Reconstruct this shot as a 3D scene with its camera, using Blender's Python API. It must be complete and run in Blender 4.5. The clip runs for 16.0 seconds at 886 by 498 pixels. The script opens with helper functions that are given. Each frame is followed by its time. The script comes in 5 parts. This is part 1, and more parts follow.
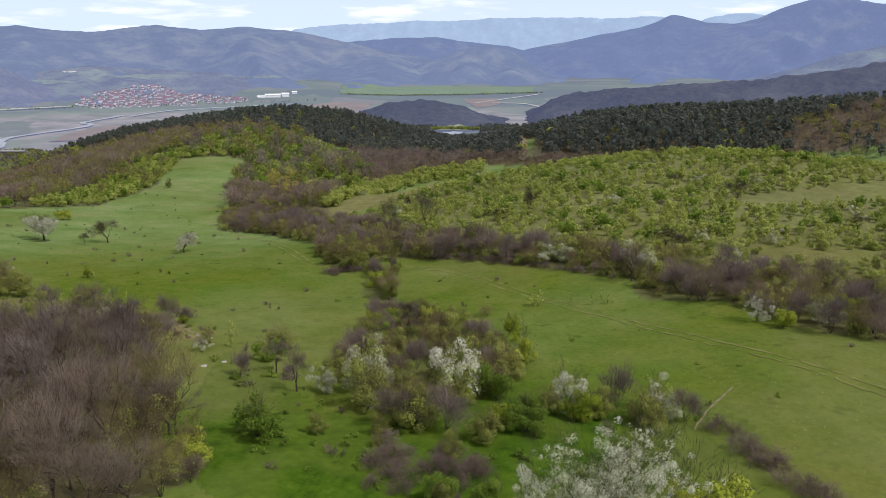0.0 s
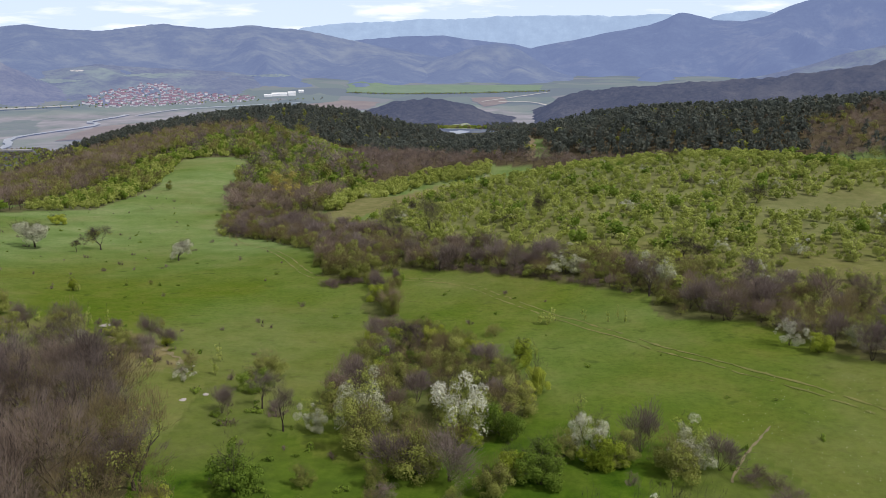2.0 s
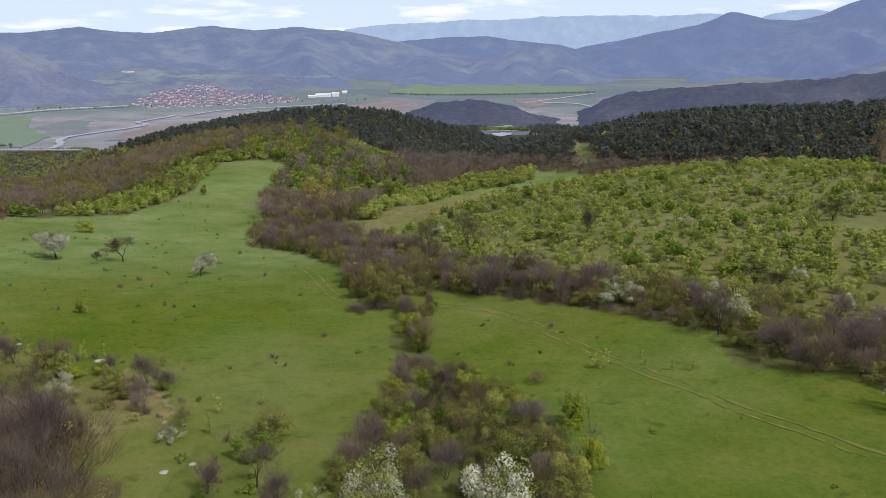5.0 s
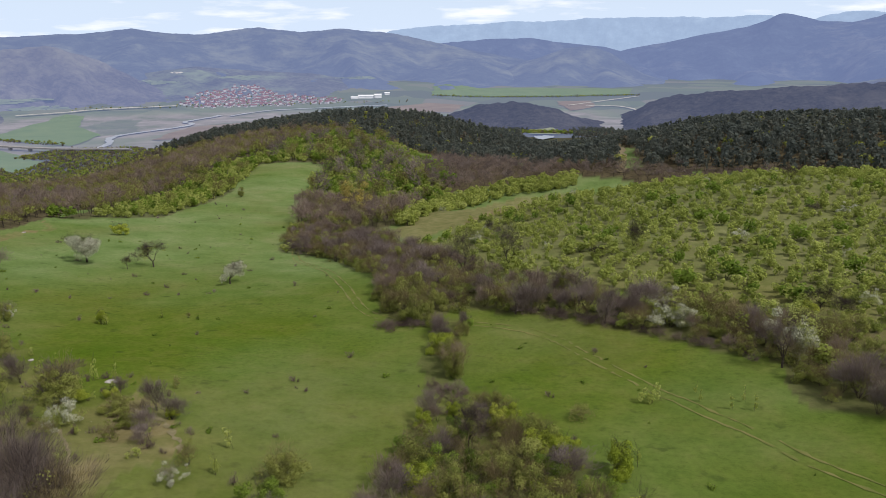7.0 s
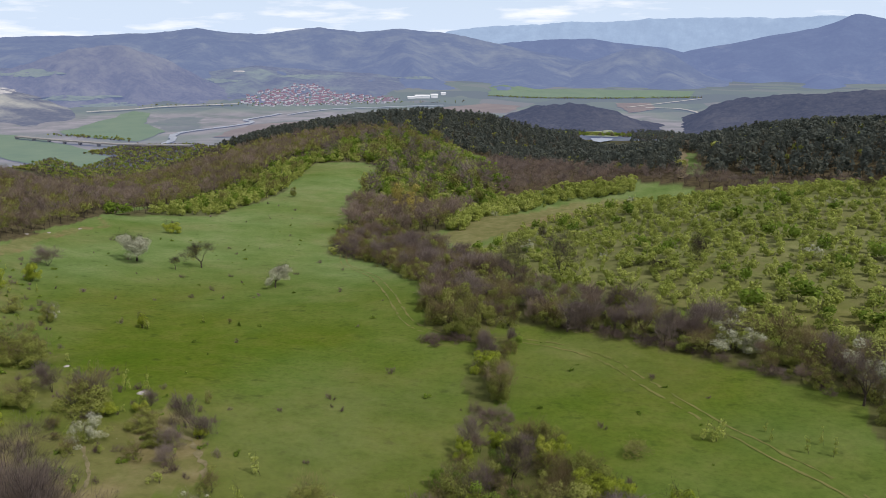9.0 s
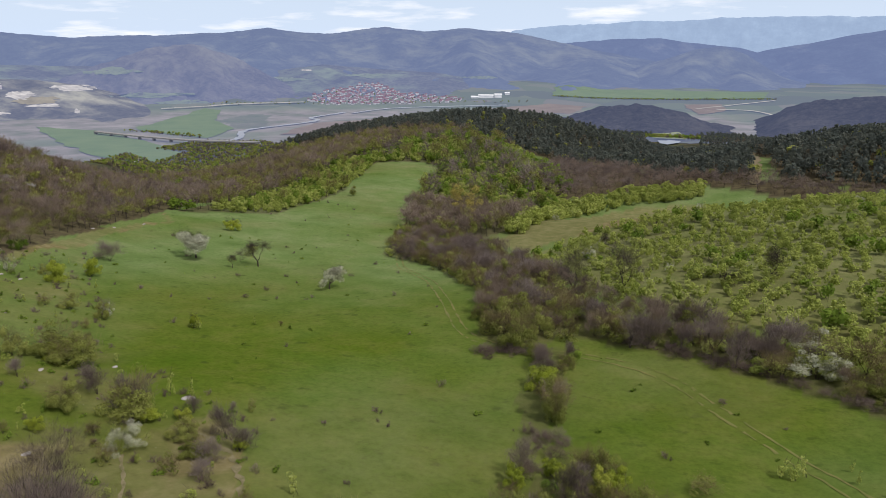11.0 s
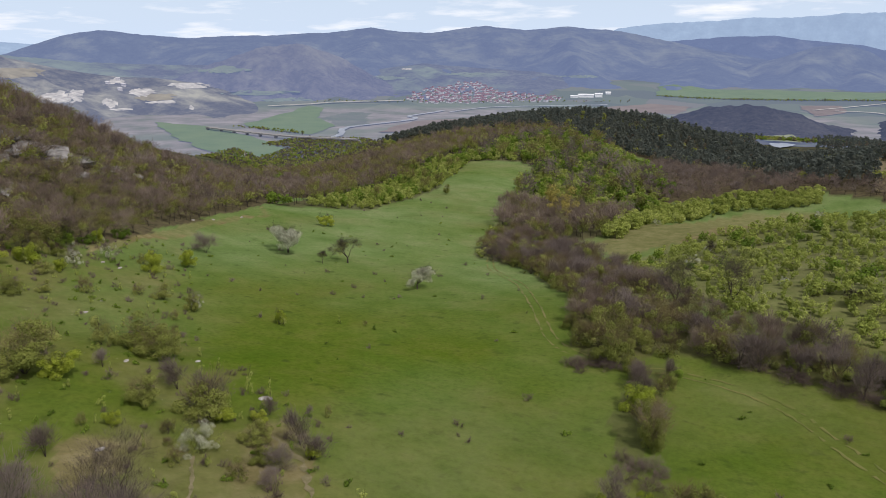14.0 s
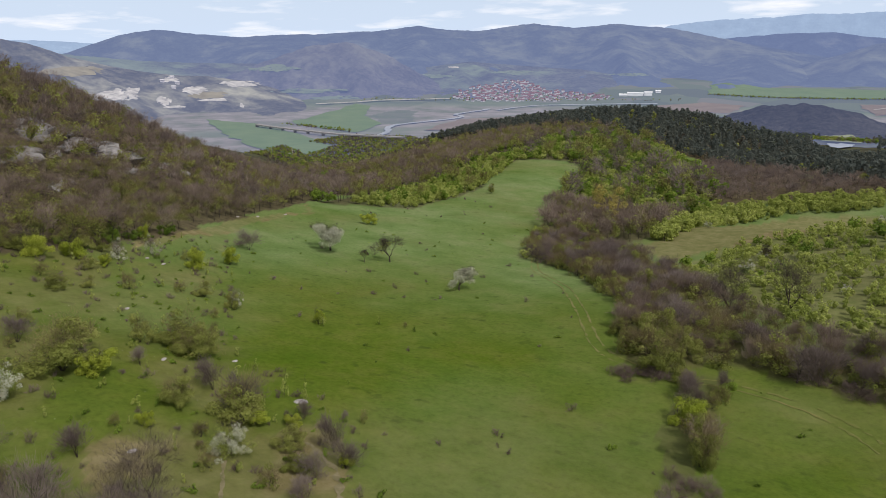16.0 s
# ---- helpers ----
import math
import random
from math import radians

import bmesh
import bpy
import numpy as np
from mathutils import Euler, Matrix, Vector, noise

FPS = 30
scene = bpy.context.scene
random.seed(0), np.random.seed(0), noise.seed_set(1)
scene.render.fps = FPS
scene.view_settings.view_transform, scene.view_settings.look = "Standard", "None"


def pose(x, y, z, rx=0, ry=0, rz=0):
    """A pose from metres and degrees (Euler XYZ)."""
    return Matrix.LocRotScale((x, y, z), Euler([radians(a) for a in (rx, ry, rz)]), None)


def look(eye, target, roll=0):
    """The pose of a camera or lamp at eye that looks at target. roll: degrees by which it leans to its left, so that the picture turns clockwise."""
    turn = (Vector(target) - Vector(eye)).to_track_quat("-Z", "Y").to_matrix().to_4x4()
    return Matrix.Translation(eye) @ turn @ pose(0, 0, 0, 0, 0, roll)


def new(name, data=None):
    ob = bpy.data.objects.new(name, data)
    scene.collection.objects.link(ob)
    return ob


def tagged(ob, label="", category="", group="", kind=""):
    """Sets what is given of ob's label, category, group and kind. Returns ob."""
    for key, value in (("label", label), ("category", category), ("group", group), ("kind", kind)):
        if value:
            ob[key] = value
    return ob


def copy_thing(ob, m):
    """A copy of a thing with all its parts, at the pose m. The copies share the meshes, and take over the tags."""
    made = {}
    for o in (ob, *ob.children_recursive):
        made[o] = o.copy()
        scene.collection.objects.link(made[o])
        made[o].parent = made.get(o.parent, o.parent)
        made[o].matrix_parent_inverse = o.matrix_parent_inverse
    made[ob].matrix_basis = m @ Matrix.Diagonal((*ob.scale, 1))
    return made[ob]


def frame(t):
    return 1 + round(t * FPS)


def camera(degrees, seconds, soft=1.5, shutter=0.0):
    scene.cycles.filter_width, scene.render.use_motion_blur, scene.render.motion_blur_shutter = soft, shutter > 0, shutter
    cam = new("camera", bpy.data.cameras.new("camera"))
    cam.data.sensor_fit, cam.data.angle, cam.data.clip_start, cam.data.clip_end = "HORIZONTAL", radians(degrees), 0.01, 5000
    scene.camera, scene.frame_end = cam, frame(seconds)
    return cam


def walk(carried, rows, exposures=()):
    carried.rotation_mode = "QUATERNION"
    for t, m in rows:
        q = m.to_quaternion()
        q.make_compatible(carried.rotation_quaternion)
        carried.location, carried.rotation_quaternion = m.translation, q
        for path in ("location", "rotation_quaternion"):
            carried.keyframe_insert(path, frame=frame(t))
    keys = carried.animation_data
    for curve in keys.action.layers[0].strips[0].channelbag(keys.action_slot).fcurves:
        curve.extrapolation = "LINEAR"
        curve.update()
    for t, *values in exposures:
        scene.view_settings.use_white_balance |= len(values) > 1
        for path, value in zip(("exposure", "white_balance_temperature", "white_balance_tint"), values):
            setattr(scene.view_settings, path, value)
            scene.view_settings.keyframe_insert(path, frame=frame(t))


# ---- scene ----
cam = camera(64.16, 16.0, soft=0.9)
PATH = [  # seconds, x, y, z, yaw to the left, pitch, roll
    (0, 0.00, 0.00, 160.00, -0.00, -15.73, 0.13),
    (0.5, 0.06, 1.85, 159.99, 0.07, -15.73, 0.04),
    (1, 0.14, 3.64, 160.05, 0.13, -15.77, 0.02),
    (1.5, 0.22, 5.47, 160.13, 0.28, -15.82, 0.02),
    (2, 0.29, 7.39, 160.20, 0.57, -15.86, 0.02),
    (2.5, 0.35, 9.43, 160.25, 0.98, -15.89, 0.01),
    (3, 0.40, 11.57, 160.27, 1.49, -15.90, -0.01),
    (3.5, 0.43, 13.76, 160.27, 2.06, -15.89, -0.04),
    (6, 0.49, 24.06, 160.22, 5.57, -15.72, -0.12),
    (6.5, 0.48, 25.79, 160.24, 6.43, -15.69, -0.08),
    (7, 0.47, 27.38, 160.28, 7.36, -15.66, -0.03),
    (7.5, 0.45, 28.85, 160.33, 8.37, -15.65, 0.03),
    (8, 0.41, 30.22, 160.38, 9.45, -15.64, 0.10),
    (8.5, 0.36, 31.49, 160.43, 10.60, -15.64, 0.17),
    (9, 0.29, 32.70, 160.46, 11.79, -15.65, 0.24),
    (11.5, -0.36, 37.88, 160.23, 18.12, -15.72, 0.33),
    (12, -0.55, 38.75, 160.10, 19.42, -15.73, 0.30),
    (12.5, -0.75, 39.54, 159.95, 20.72, -15.75, 0.26),
    (13, -0.96, 40.27, 159.79, 22.04, -15.76, 0.22),
    (13.5, -1.17, 40.93, 159.63, 23.36, -15.78, 0.19),
    (14, -1.38, 41.56, 159.49, 24.66, -15.81, 0.17),
    (14.5, -1.58, 42.17, 159.38, 25.90, -15.84, 0.15),
    (15, -1.79, 42.78, 159.30, 27.00, -15.88, 0.14),
    (15.5, -2.00, 43.40, 159.24, 27.87, -15.92, 0.10),
    (16, -2.23, 43.98, 159.18, 28.39, -15.95, -0.00),
]
walk(cam, [(t, pose(x, y, z, 0, 0, yaw) @ pose(0, 0, 0, 90 + pitch) @ pose(0, 0, 0, 0, 0, roll))
           for t, x, y, z, yaw, pitch, roll in PATH],
     [(0, 0.25, 6250, 12.5), (4, 0.20, 6250, 12.5), (8, 0.12, 6250, 12.5), (12, 0.06, 6250, 12.5), (16, 0.02, 6250, 12.5)])

# ---- light ----
SUN_HEIGHT, SUN_TURN = 52.0, 115.0  # degrees over the horizon; clockwise from +y
world = bpy.data.worlds.new("sky")
scene.world = world
world.use_nodes = True
wt = world.node_tree
sky = wt.nodes.new("ShaderNodeTexSky")
sky.sky_type, sky.sun_disc = "NISHITA", False
sky.sun_elevation, sky.sun_rotation = radians(SUN_HEIGHT), radians(SUN_TURN)
sky.air_density, sky.dust_density, sky.ozone_density = 1.0, 2.5, 1.0
# broken white cloud over the blue, thicker and paler towards the horizon
way = wt.nodes.new("ShaderNodeTexCoord")
split = wt.nodes.new("ShaderNodeSeparateXYZ")
wt.links.new(way.outputs["Generated"], split.inputs[0])


def sky_math(op, a, b):
    n = wt.nodes.new("ShaderNodeMath")
    n.operation = op
    for k, v in enumerate((a, b)):
        if isinstance(v, (int, float)):
            n.inputs[k].default_value = v
        else:
            wt.links.new(v, n.inputs[k])
    return n.outputs[0]


up = sky_math("ADD", sky_math("MAXIMUM", split.outputs[2], 0.0), 0.12)
flat = wt.nodes.new("ShaderNodeCombineXYZ")
wt.links.new(sky_math("DIVIDE", split.outputs[0], up), flat.inputs[0])
wt.links.new(sky_math("DIVIDE", split.outputs[1], up), flat.inputs[1])
cloud = wt.nodes.new("ShaderNodeTexNoise")
cloud.inputs["Scale"].default_value, cloud.inputs["Detail"].default_value, cloud.inputs["Roughness"].default_value = 1.15, 7.0, 0.55
wt.links.new(flat.outputs[0], cloud.inputs["Vector"])
cover = wt.nodes.new("ShaderNodeMapRange")
cover.inputs["From Min"].default_value, cover.inputs["From Max"].default_value = 0.53, 0.70
# the cover closes overhead
lid = wt.nodes.new("ShaderNodeMapRange")
lid.inputs["From Min"].default_value, lid.inputs["From Max"].default_value, lid.inputs["To Max"].default_value = 0.08, 0.4, 0.2
wt.links.new(split.outputs[2], lid.inputs["Value"])
wt.links.new(sky_math("ADD", cloud.outputs[0], lid.outputs[0]), cover.inputs["Value"])
veil = wt.nodes.new("ShaderNodeMix")
veil.data_type = "RGBA"
haze = wt.nodes.new("ShaderNodeMapRange")
haze.inputs["From Min"].default_value, haze.inputs["From Max"].default_value = 0.0, 0.45
haze.inputs["To Min"].default_value, haze.inputs["To Max"].default_value = 0.90, 0.0
wt.links.new(split.outputs[2], haze.inputs["Value"])
wt.links.new(haze.outputs[0], veil.inputs[0])
wt.links.new(sky.outputs[0], veil.inputs[6])
veil.inputs[7].default_value = (7.2, 8.4, 9.9, 1)
puffs = wt.nodes.new("ShaderNodeMix")
puffs.data_type = "RGBA"
wt.links.new(cover.outputs[0], puffs.inputs[0])
wt.links.new(veil.outputs[2], puffs.inputs[6])
glare = wt.nodes.new("ShaderNodeMapRange")
glare.inputs["From Min"].default_value, glare.inputs["From Max"].default_value = 0.08, 0.5
glare.inputs["To Min"].default_value, glare.inputs["To Max"].default_value = 10.0, 5.4
wt.links.new(split.outputs[2], glare.inputs["Value"])
white = wt.nodes.new("ShaderNodeCombineColor")
for side in range(3):
    wt.links.new(glare.outputs[0], white.inputs[side])
wt.links.new(white.outputs[0], puffs.inputs[7])
wt.links.new(puffs.outputs[2], wt.nodes["Background"].inputs[0])
wt.nodes["Background"].inputs[1].default_value = 0.1
sun = new("sun", bpy.data.lights.new("sun", "SUN"))
sun.data.energy, sun.data.angle, sun.data.color = 2.75, radians(3.5), (1.0, 0.95, 0.87)
a, e = radians(SUN_TURN), radians(SUN_HEIGHT)
sun.matrix_world = look((0, 0, 900), (-1000 * math.sin(a) * math.cos(e), -1000 * math.cos(a) * math.cos(e), 900 - 1000 * math.sin(e)))

# ---- materials ----
def material(name, rough=0.9, spec=0.2):
    m = bpy.data.materials.new(name)
    m.use_nodes = True
    n = m.node_tree.nodes
    b = n["Principled BSDF"]
    b.inputs["Roughness"].default_value = rough
    b.inputs["Specular IOR Level"].default_value = spec
    return m, m.node_tree, b


def ramp(tree, fac, stops):
    r = tree.nodes.new("ShaderNodeValToRGB")
    while len(r.color_ramp.elements) < len(stops):
        r.color_ramp.elements.new(0.5)
    for el, (at, c) in zip(r.color_ramp.elements, stops):
        el.position, el.color = at, (*c, 1)
    if fac is not None:
        tree.links.new(fac, r.inputs[0])
    return r.outputs[0]


def math_node(tree, op, a, b=None):
    n = tree.nodes.new("ShaderNodeMath")
    n.operation = op
    for k, v in enumerate((a, b)):
        if v is None:
            continue
        if isinstance(v, (int, float)):
            n.inputs[k].default_value = v
        else:
            tree.links.new(v, n.inputs[k])
    return n.outputs[0]


def mixed(tree, fac, a, b, blend="MIX"):
    n = tree.nodes.new("ShaderNodeMix")
    n.data_type, n.blend_type = "RGBA", blend
    for k, v in ((0, fac), (6, a), (7, b)):
        if isinstance(v, (int, float)):
            n.inputs[k].default_value = v
        elif isinstance(v, tuple):
            n.inputs[k].default_value = (*v, 1)
        else:
            tree.links.new(v, n.inputs[k])
    return n.outputs[2]


def noise_node(tree, size, detail=4.0, rough=0.6):
    """Noise over the world's metres, with waves of that size."""
    g = tree.nodes.new("ShaderNodeNewGeometry")
    n = tree.nodes.new("ShaderNodeTexNoise")
    n.inputs["Scale"].default_value, n.inputs["Detail"].default_value, n.inputs["Roughness"].default_value = 1 / size, detail, rough
    tree.links.new(g.outputs["Position"], n.inputs["Vector"])
    return n.outputs[0]


def attribute(tree, name):
    n = tree.nodes.new("ShaderNodeAttribute")
    n.attribute_name = name
    return n.outputs["Fac"]


def foliage(name, stops, lucent=0.35, rough=0.7):
    """Leaves, petals or twigs: the colour varies from plant to plant and from leaf to leaf."""
    m, t, b = material(name, rough, 0.03)
    info = t.nodes.new("ShaderNodeObjectInfo")
    geo = t.nodes.new("ShaderNodeNewGeometry")
    plant = math_node(t, "FRACT", math_node(t, "ADD", info.outputs["Random"], attribute(t, "tint")))
    leaf = math_node(t, "MULTIPLY", geo.outputs["Random Per Island"], 0.38)
    fac = math_node(t, "ADD", math_node(t, "MULTIPLY", plant, 0.62), leaf)
    colour = ramp(t, fac, stops)
    t.links.new(colour, b.inputs["Base Color"])
    if lucent:
        tr = t.nodes.new("ShaderNodeBsdfTranslucent")
        mix = t.nodes.new("ShaderNodeMixShader")
        mix.inputs[0].default_value = lucent
        t.links.new(colour, tr.inputs[0])
        t.links.new(b.outputs[0], mix.inputs[1])
        t.links.new(tr.outputs[0], mix.inputs[2])
        t.links.new(mix.outputs[0], t.nodes["Material Output"].inputs[0])
    return m


LEAF_YELLOW = foliage("fresh_leaf", [(0.0, (0.20, 0.245, 0.055)), (0.4, (0.31, 0.355, 0.08)), (0.7, (0.385, 0.425, 0.105)), (1.0, (0.45, 0.475, 0.17))], 0.45)
LEAF_BRIGHT = foliage("bright_leaf", [(0.0, (0.20, 0.255, 0.026)), (0.5, (0.33, 0.385, 0.045)), (1.0, (0.46, 0.48, 0.09))], 0.45)
LEAF_GREEN = foliage("green_leaf", [(0.0, (0.10, 0.155, 0.024)), (0.5, (0.175, 0.25, 0.036)), (1.0, (0.25, 0.33, 0.055))], 0.45)
LEAF_OLIVE = foliage("budding_leaf", [(0.0, (0.15, 0.17, 0.040)), (0.5, (0.24, 0.262, 0.062)), (1.0, (0.36, 0.37, 0.11))], 0.4)
BLOSSOM = foliage("blossom", [(0.0, (0.33, 0.34, 0.20)), (0.4, (0.50, 0.50, 0.37)), (1.0, (0.74, 0.73, 0.60))], 0.35)
BLOSSOM_THIN = foliage("sparse_blossom", [(0.0, (0.27, 0.28, 0.16)), (0.5, (0.46, 0.46, 0.34)), (1.0, (0.68, 0.67, 0.58))], 0.3)
TWIG_BROWN = foliage("bare_twig", [(0.0, (0.132, 0.100, 0.080)), (0.5, (0.225, 0.172, 0.138)), (1.0, (0.335, 0.264, 0.21))], 0.4)
TWIG_GREY = foliage("grey_twig", [(0.0, (0.12, 0.092, 0.082)), (0.5, (0.205, 0.162, 0.142)), (1.0, (0.30, 0.245, 0.215))], 0.4)
TWIG_DARK = foliage("dark_twig", [(0.0, (0.03, 0.024, 0.021)), (1.0, (0.095, 0.076, 0.062))], 0.0)
TWIG_BUD = foliage("budding_twig", [(0.0, (0.12, 0.092, 0.05)), (0.6, (0.215, 0.17, 0.085)), (1.0, (0.30, 0.255, 0.12))], 0.4)
LEAF_DUN = foliage("dun_canopy", [(0.0, (0.10, 0.085, 0.066)), (0.5, (0.145, 0.125, 0.092)), (1.0, (0.20, 0.175, 0.12))], 0.35)
LEAF_TAN = foliage("tan_young_leaf", [(0.0, (0.26, 0.205, 0.055)), (0.5, (0.38, 0.31, 0.08)), (1.0, (0.48, 0.41, 0.12))], 0.4)
TWIG_BRAMBLE = foliage("bramble_cane", [(0.0, (0.10, 0.07, 0.062)), (0.5, (0.17, 0.125, 0.11)), (1.0, (0.25, 0.195, 0.17))], 0.1)
# Pines stand far off: haze is mixed into the needles' colour as extra blue.
PINE = foliage("pine_needle", [(0.0, (0.085, 0.100, 0.088)), (0.5, (0.108, 0.122, 0.104)), (1.0, (0.145, 0.150, 0.118))], 0.45)


def bark_material():
    m, t, b = material("bark", 0.95, 0.1)
    t.links.new(ramp(t, noise_node(t, 0.2), [(0.3, (0.028, 0.022, 0.018)), (0.7, (0.085, 0.068, 0.055))]), b.inputs["Base Color"])
    bump = t.nodes.new("ShaderNodeBump")
    bump.inputs["Strength"].default_value, bump.inputs["Distance"].default_value = 0.6, 0.03
    t.links.new(noise_node(t, 0.06), bump.inputs["Height"])
    t.links.new(bump.outputs[0], b.inputs["Normal"])
    return m


BARK = bark_material()


# Haze colour: distant surfaces emit it in place of real haze.
HAZE_BLUE = (0.355, 0.455, 0.82)


def ground_material(name, haze_glow=0.0):
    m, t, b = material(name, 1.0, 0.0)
    # Haze over far ground is painted as blue emission; near ground has none.
    b.inputs["Emission Color"].default_value = (*HAZE_BLUE, 1)
    b.inputs["Emission Strength"].default_value = haze_glow
    grain, patch, wide = noise_node(t, 0.7, 7, 0.8), noise_node(t, 7, 6, 0.7), noise_node(t, 60, 4)
    fresh = ramp(t, patch, [(0.3, (0.060, 0.104, 0.009)), (0.5, (0.093, 0.127, 0.014)), (0.7, (0.146, 0.148, 0.032))])
    pale = ramp(t, wide, [(0.35, (0.062, 0.108, 0.009)), (0.65, (0.124, 0.140, 0.036))])
    grass = mixed(t, 0.45, fresh, pale)
    grass = mixed(t, 0.42, grass, ramp(t, grain, [(0.3, (0.35, 0.35, 0.3)), (0.5, (0.95, 0.95, 0.95)), (0.75, (1.5, 1.45, 1.3))]), "MULTIPLY")
    dry = ramp(t, noise_node(t, 3, 6, 0.7), [(0.3, (0.11, 0.098, 0.038)), (0.5, (0.178, 0.150, 0.068)), (0.7, (0.25, 0.207, 0.11))])
    litter = ramp(t, noise_node(t, 2, 6, 0.7), [(0.3, (0.05, 0.042, 0.025)), (0.55, (0.10, 0.08, 0.048)), (0.75, (0.13, 0.125, 0.05))])
    soil = ramp(t, noise_node(t, 1.5, 5), [(0.3, (0.22, 0.16, 0.085)), (0.7, (0.36, 0.28, 0.17))])
    mud = ramp(t, noise_node(t, 90, 6, 0.65), [(0.35, (0.10, 0.11, 0.05)), (0.5, (0.17, 0.15, 0.11)), (0.65, (0.24, 0.21, 0.17))])
    cells = t.nodes.new("ShaderNodeTexVoronoi")
    cells.inputs["Scale"].default_value = 1 / 120
    where = t.nodes.new("ShaderNodeNewGeometry")
    t.links.new(where.outputs["Position"], cells.inputs["Vector"])
    parcel = t.nodes.new("ShaderNodeSeparateColor")
    t.links.new(cells.outputs["Color"], parcel.inputs[0])
    field = ramp(t, parcel.outputs[0], [(0.1, (0.078, 0.088, 0.055)), (0.4, (0.090, 0.108, 0.056)), (0.7, (0.108, 0.122, 0.064)), (0.95, (0.128, 0.122, 0.082))])
    wood = ramp(t, noise_node(t, 25, 7, 0.75), [(0.35, (0.035, 0.04, 0.025)), (0.5, (0.07, 0.065, 0.045)), (0.65, (0.10, 0.115, 0.045))])
    speck = ramp(t, noise_node(t, 2.2, 3, 0.5), [(0.62, (0, 0, 0)), (0.74, (0.5, 0.5, 0.5))])
    grass = mixed(t, speck, grass, (0.032, 0.05, 0.012))
    scar = ramp(t, noise_node(t, 30, 6, 0.7), [(0.35, (0.35, 0.33, 0.28)), (0.7, (0.75, 0.71, 0.62))])
    # Farther meadow grass: paler and bluer, with haze mixed into its colour.
    hazed_grass = ramp(t, noise_node(t, 14, 5, 0.65), [(0.3, (0.100, 0.152, 0.043)), (0.5, (0.138, 0.192, 0.064)), (0.7, (0.188, 0.222, 0.094))])
    hazed_grass = mixed(t, 0.4, hazed_grass, ramp(t, grain, [(0.3, (0.4, 0.4, 0.4)), (0.5, (0.95, 0.95, 0.95)), (0.75, (1.5, 1.5, 1.4))]), "MULTIPLY")
    hazed_grass = mixed(t, speck, hazed_grass, (0.06, 0.075, 0.025))
    # Deep green rank grass, its dark tones also painting the thicket's shade.
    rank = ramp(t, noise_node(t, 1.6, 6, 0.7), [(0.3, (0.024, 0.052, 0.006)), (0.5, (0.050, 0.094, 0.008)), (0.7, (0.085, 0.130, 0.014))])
    colour = mixed(t, attribute(t, "rank"), mixed(t, attribute(t, "pale"), grass, hazed_grass), rank)
    for mask, over in (("dry", dry), ("litter", litter), ("mud", mud), ("field", field), ("wood", wood), ("scar", scar), ("soil", soil)):
        colour = mixed(t, attribute(t, mask), colour, over)
    t.links.new(colour, b.inputs["Base Color"])
    bump = t.nodes.new("ShaderNodeBump")
    bump.inputs["Strength"].default_value, bump.inputs["Distance"].default_value = 0.4, 0.2
    t.links.new(grain, bump.inputs["Height"])
    t.links.new(bump.outputs[0], b.inputs["Normal"])
    return m


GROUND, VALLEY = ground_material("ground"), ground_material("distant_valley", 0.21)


def mountain_material(name, wood, clear, haze_tint, haze_glow, open_at=0.54, tree=16.0, grain=1.0):
    """Far woods with clearings, a backdrop whose blue haze is painted on as emission."""
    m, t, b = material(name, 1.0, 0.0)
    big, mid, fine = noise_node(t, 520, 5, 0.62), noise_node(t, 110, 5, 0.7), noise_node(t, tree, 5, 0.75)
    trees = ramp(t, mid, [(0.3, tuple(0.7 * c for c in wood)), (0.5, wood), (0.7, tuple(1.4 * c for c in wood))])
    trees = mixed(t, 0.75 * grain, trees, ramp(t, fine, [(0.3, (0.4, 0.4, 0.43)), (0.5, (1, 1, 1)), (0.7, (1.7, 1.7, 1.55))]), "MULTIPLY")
    # Big soft patches of woods and clearings, which also paint in cloud shadow.
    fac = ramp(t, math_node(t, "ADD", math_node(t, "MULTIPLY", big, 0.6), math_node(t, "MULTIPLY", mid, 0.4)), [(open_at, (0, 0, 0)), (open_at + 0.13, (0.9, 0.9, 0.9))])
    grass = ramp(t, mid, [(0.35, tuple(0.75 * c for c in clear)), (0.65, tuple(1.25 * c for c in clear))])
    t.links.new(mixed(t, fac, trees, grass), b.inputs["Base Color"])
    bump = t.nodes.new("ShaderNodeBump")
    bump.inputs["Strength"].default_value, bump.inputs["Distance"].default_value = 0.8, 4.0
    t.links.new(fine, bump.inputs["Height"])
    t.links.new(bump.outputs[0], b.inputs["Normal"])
    b.inputs["Emission Color"].default_value = (*haze_tint, 1)
    b.inputs["Emission Strength"].default_value = haze_glow
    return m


# ---- building helpers ----
def mesh_of(name, verts, faces, mat):
    me = bpy.data.meshes.new(name)
    me.from_pydata(verts, [], faces)
    if mat:
        me.materials.append(mat)
    return me


def thing(name, label, category, group="", kind="", at=(0, 0, 0)):
    ob = new(name)
    ob.location = at
    return tagged(ob, label, category, group, kind)


def mesh_part(name, me, parent, label=""):
    ob = new(name, me)
    ob.parent = parent
    return tagged(ob, label)


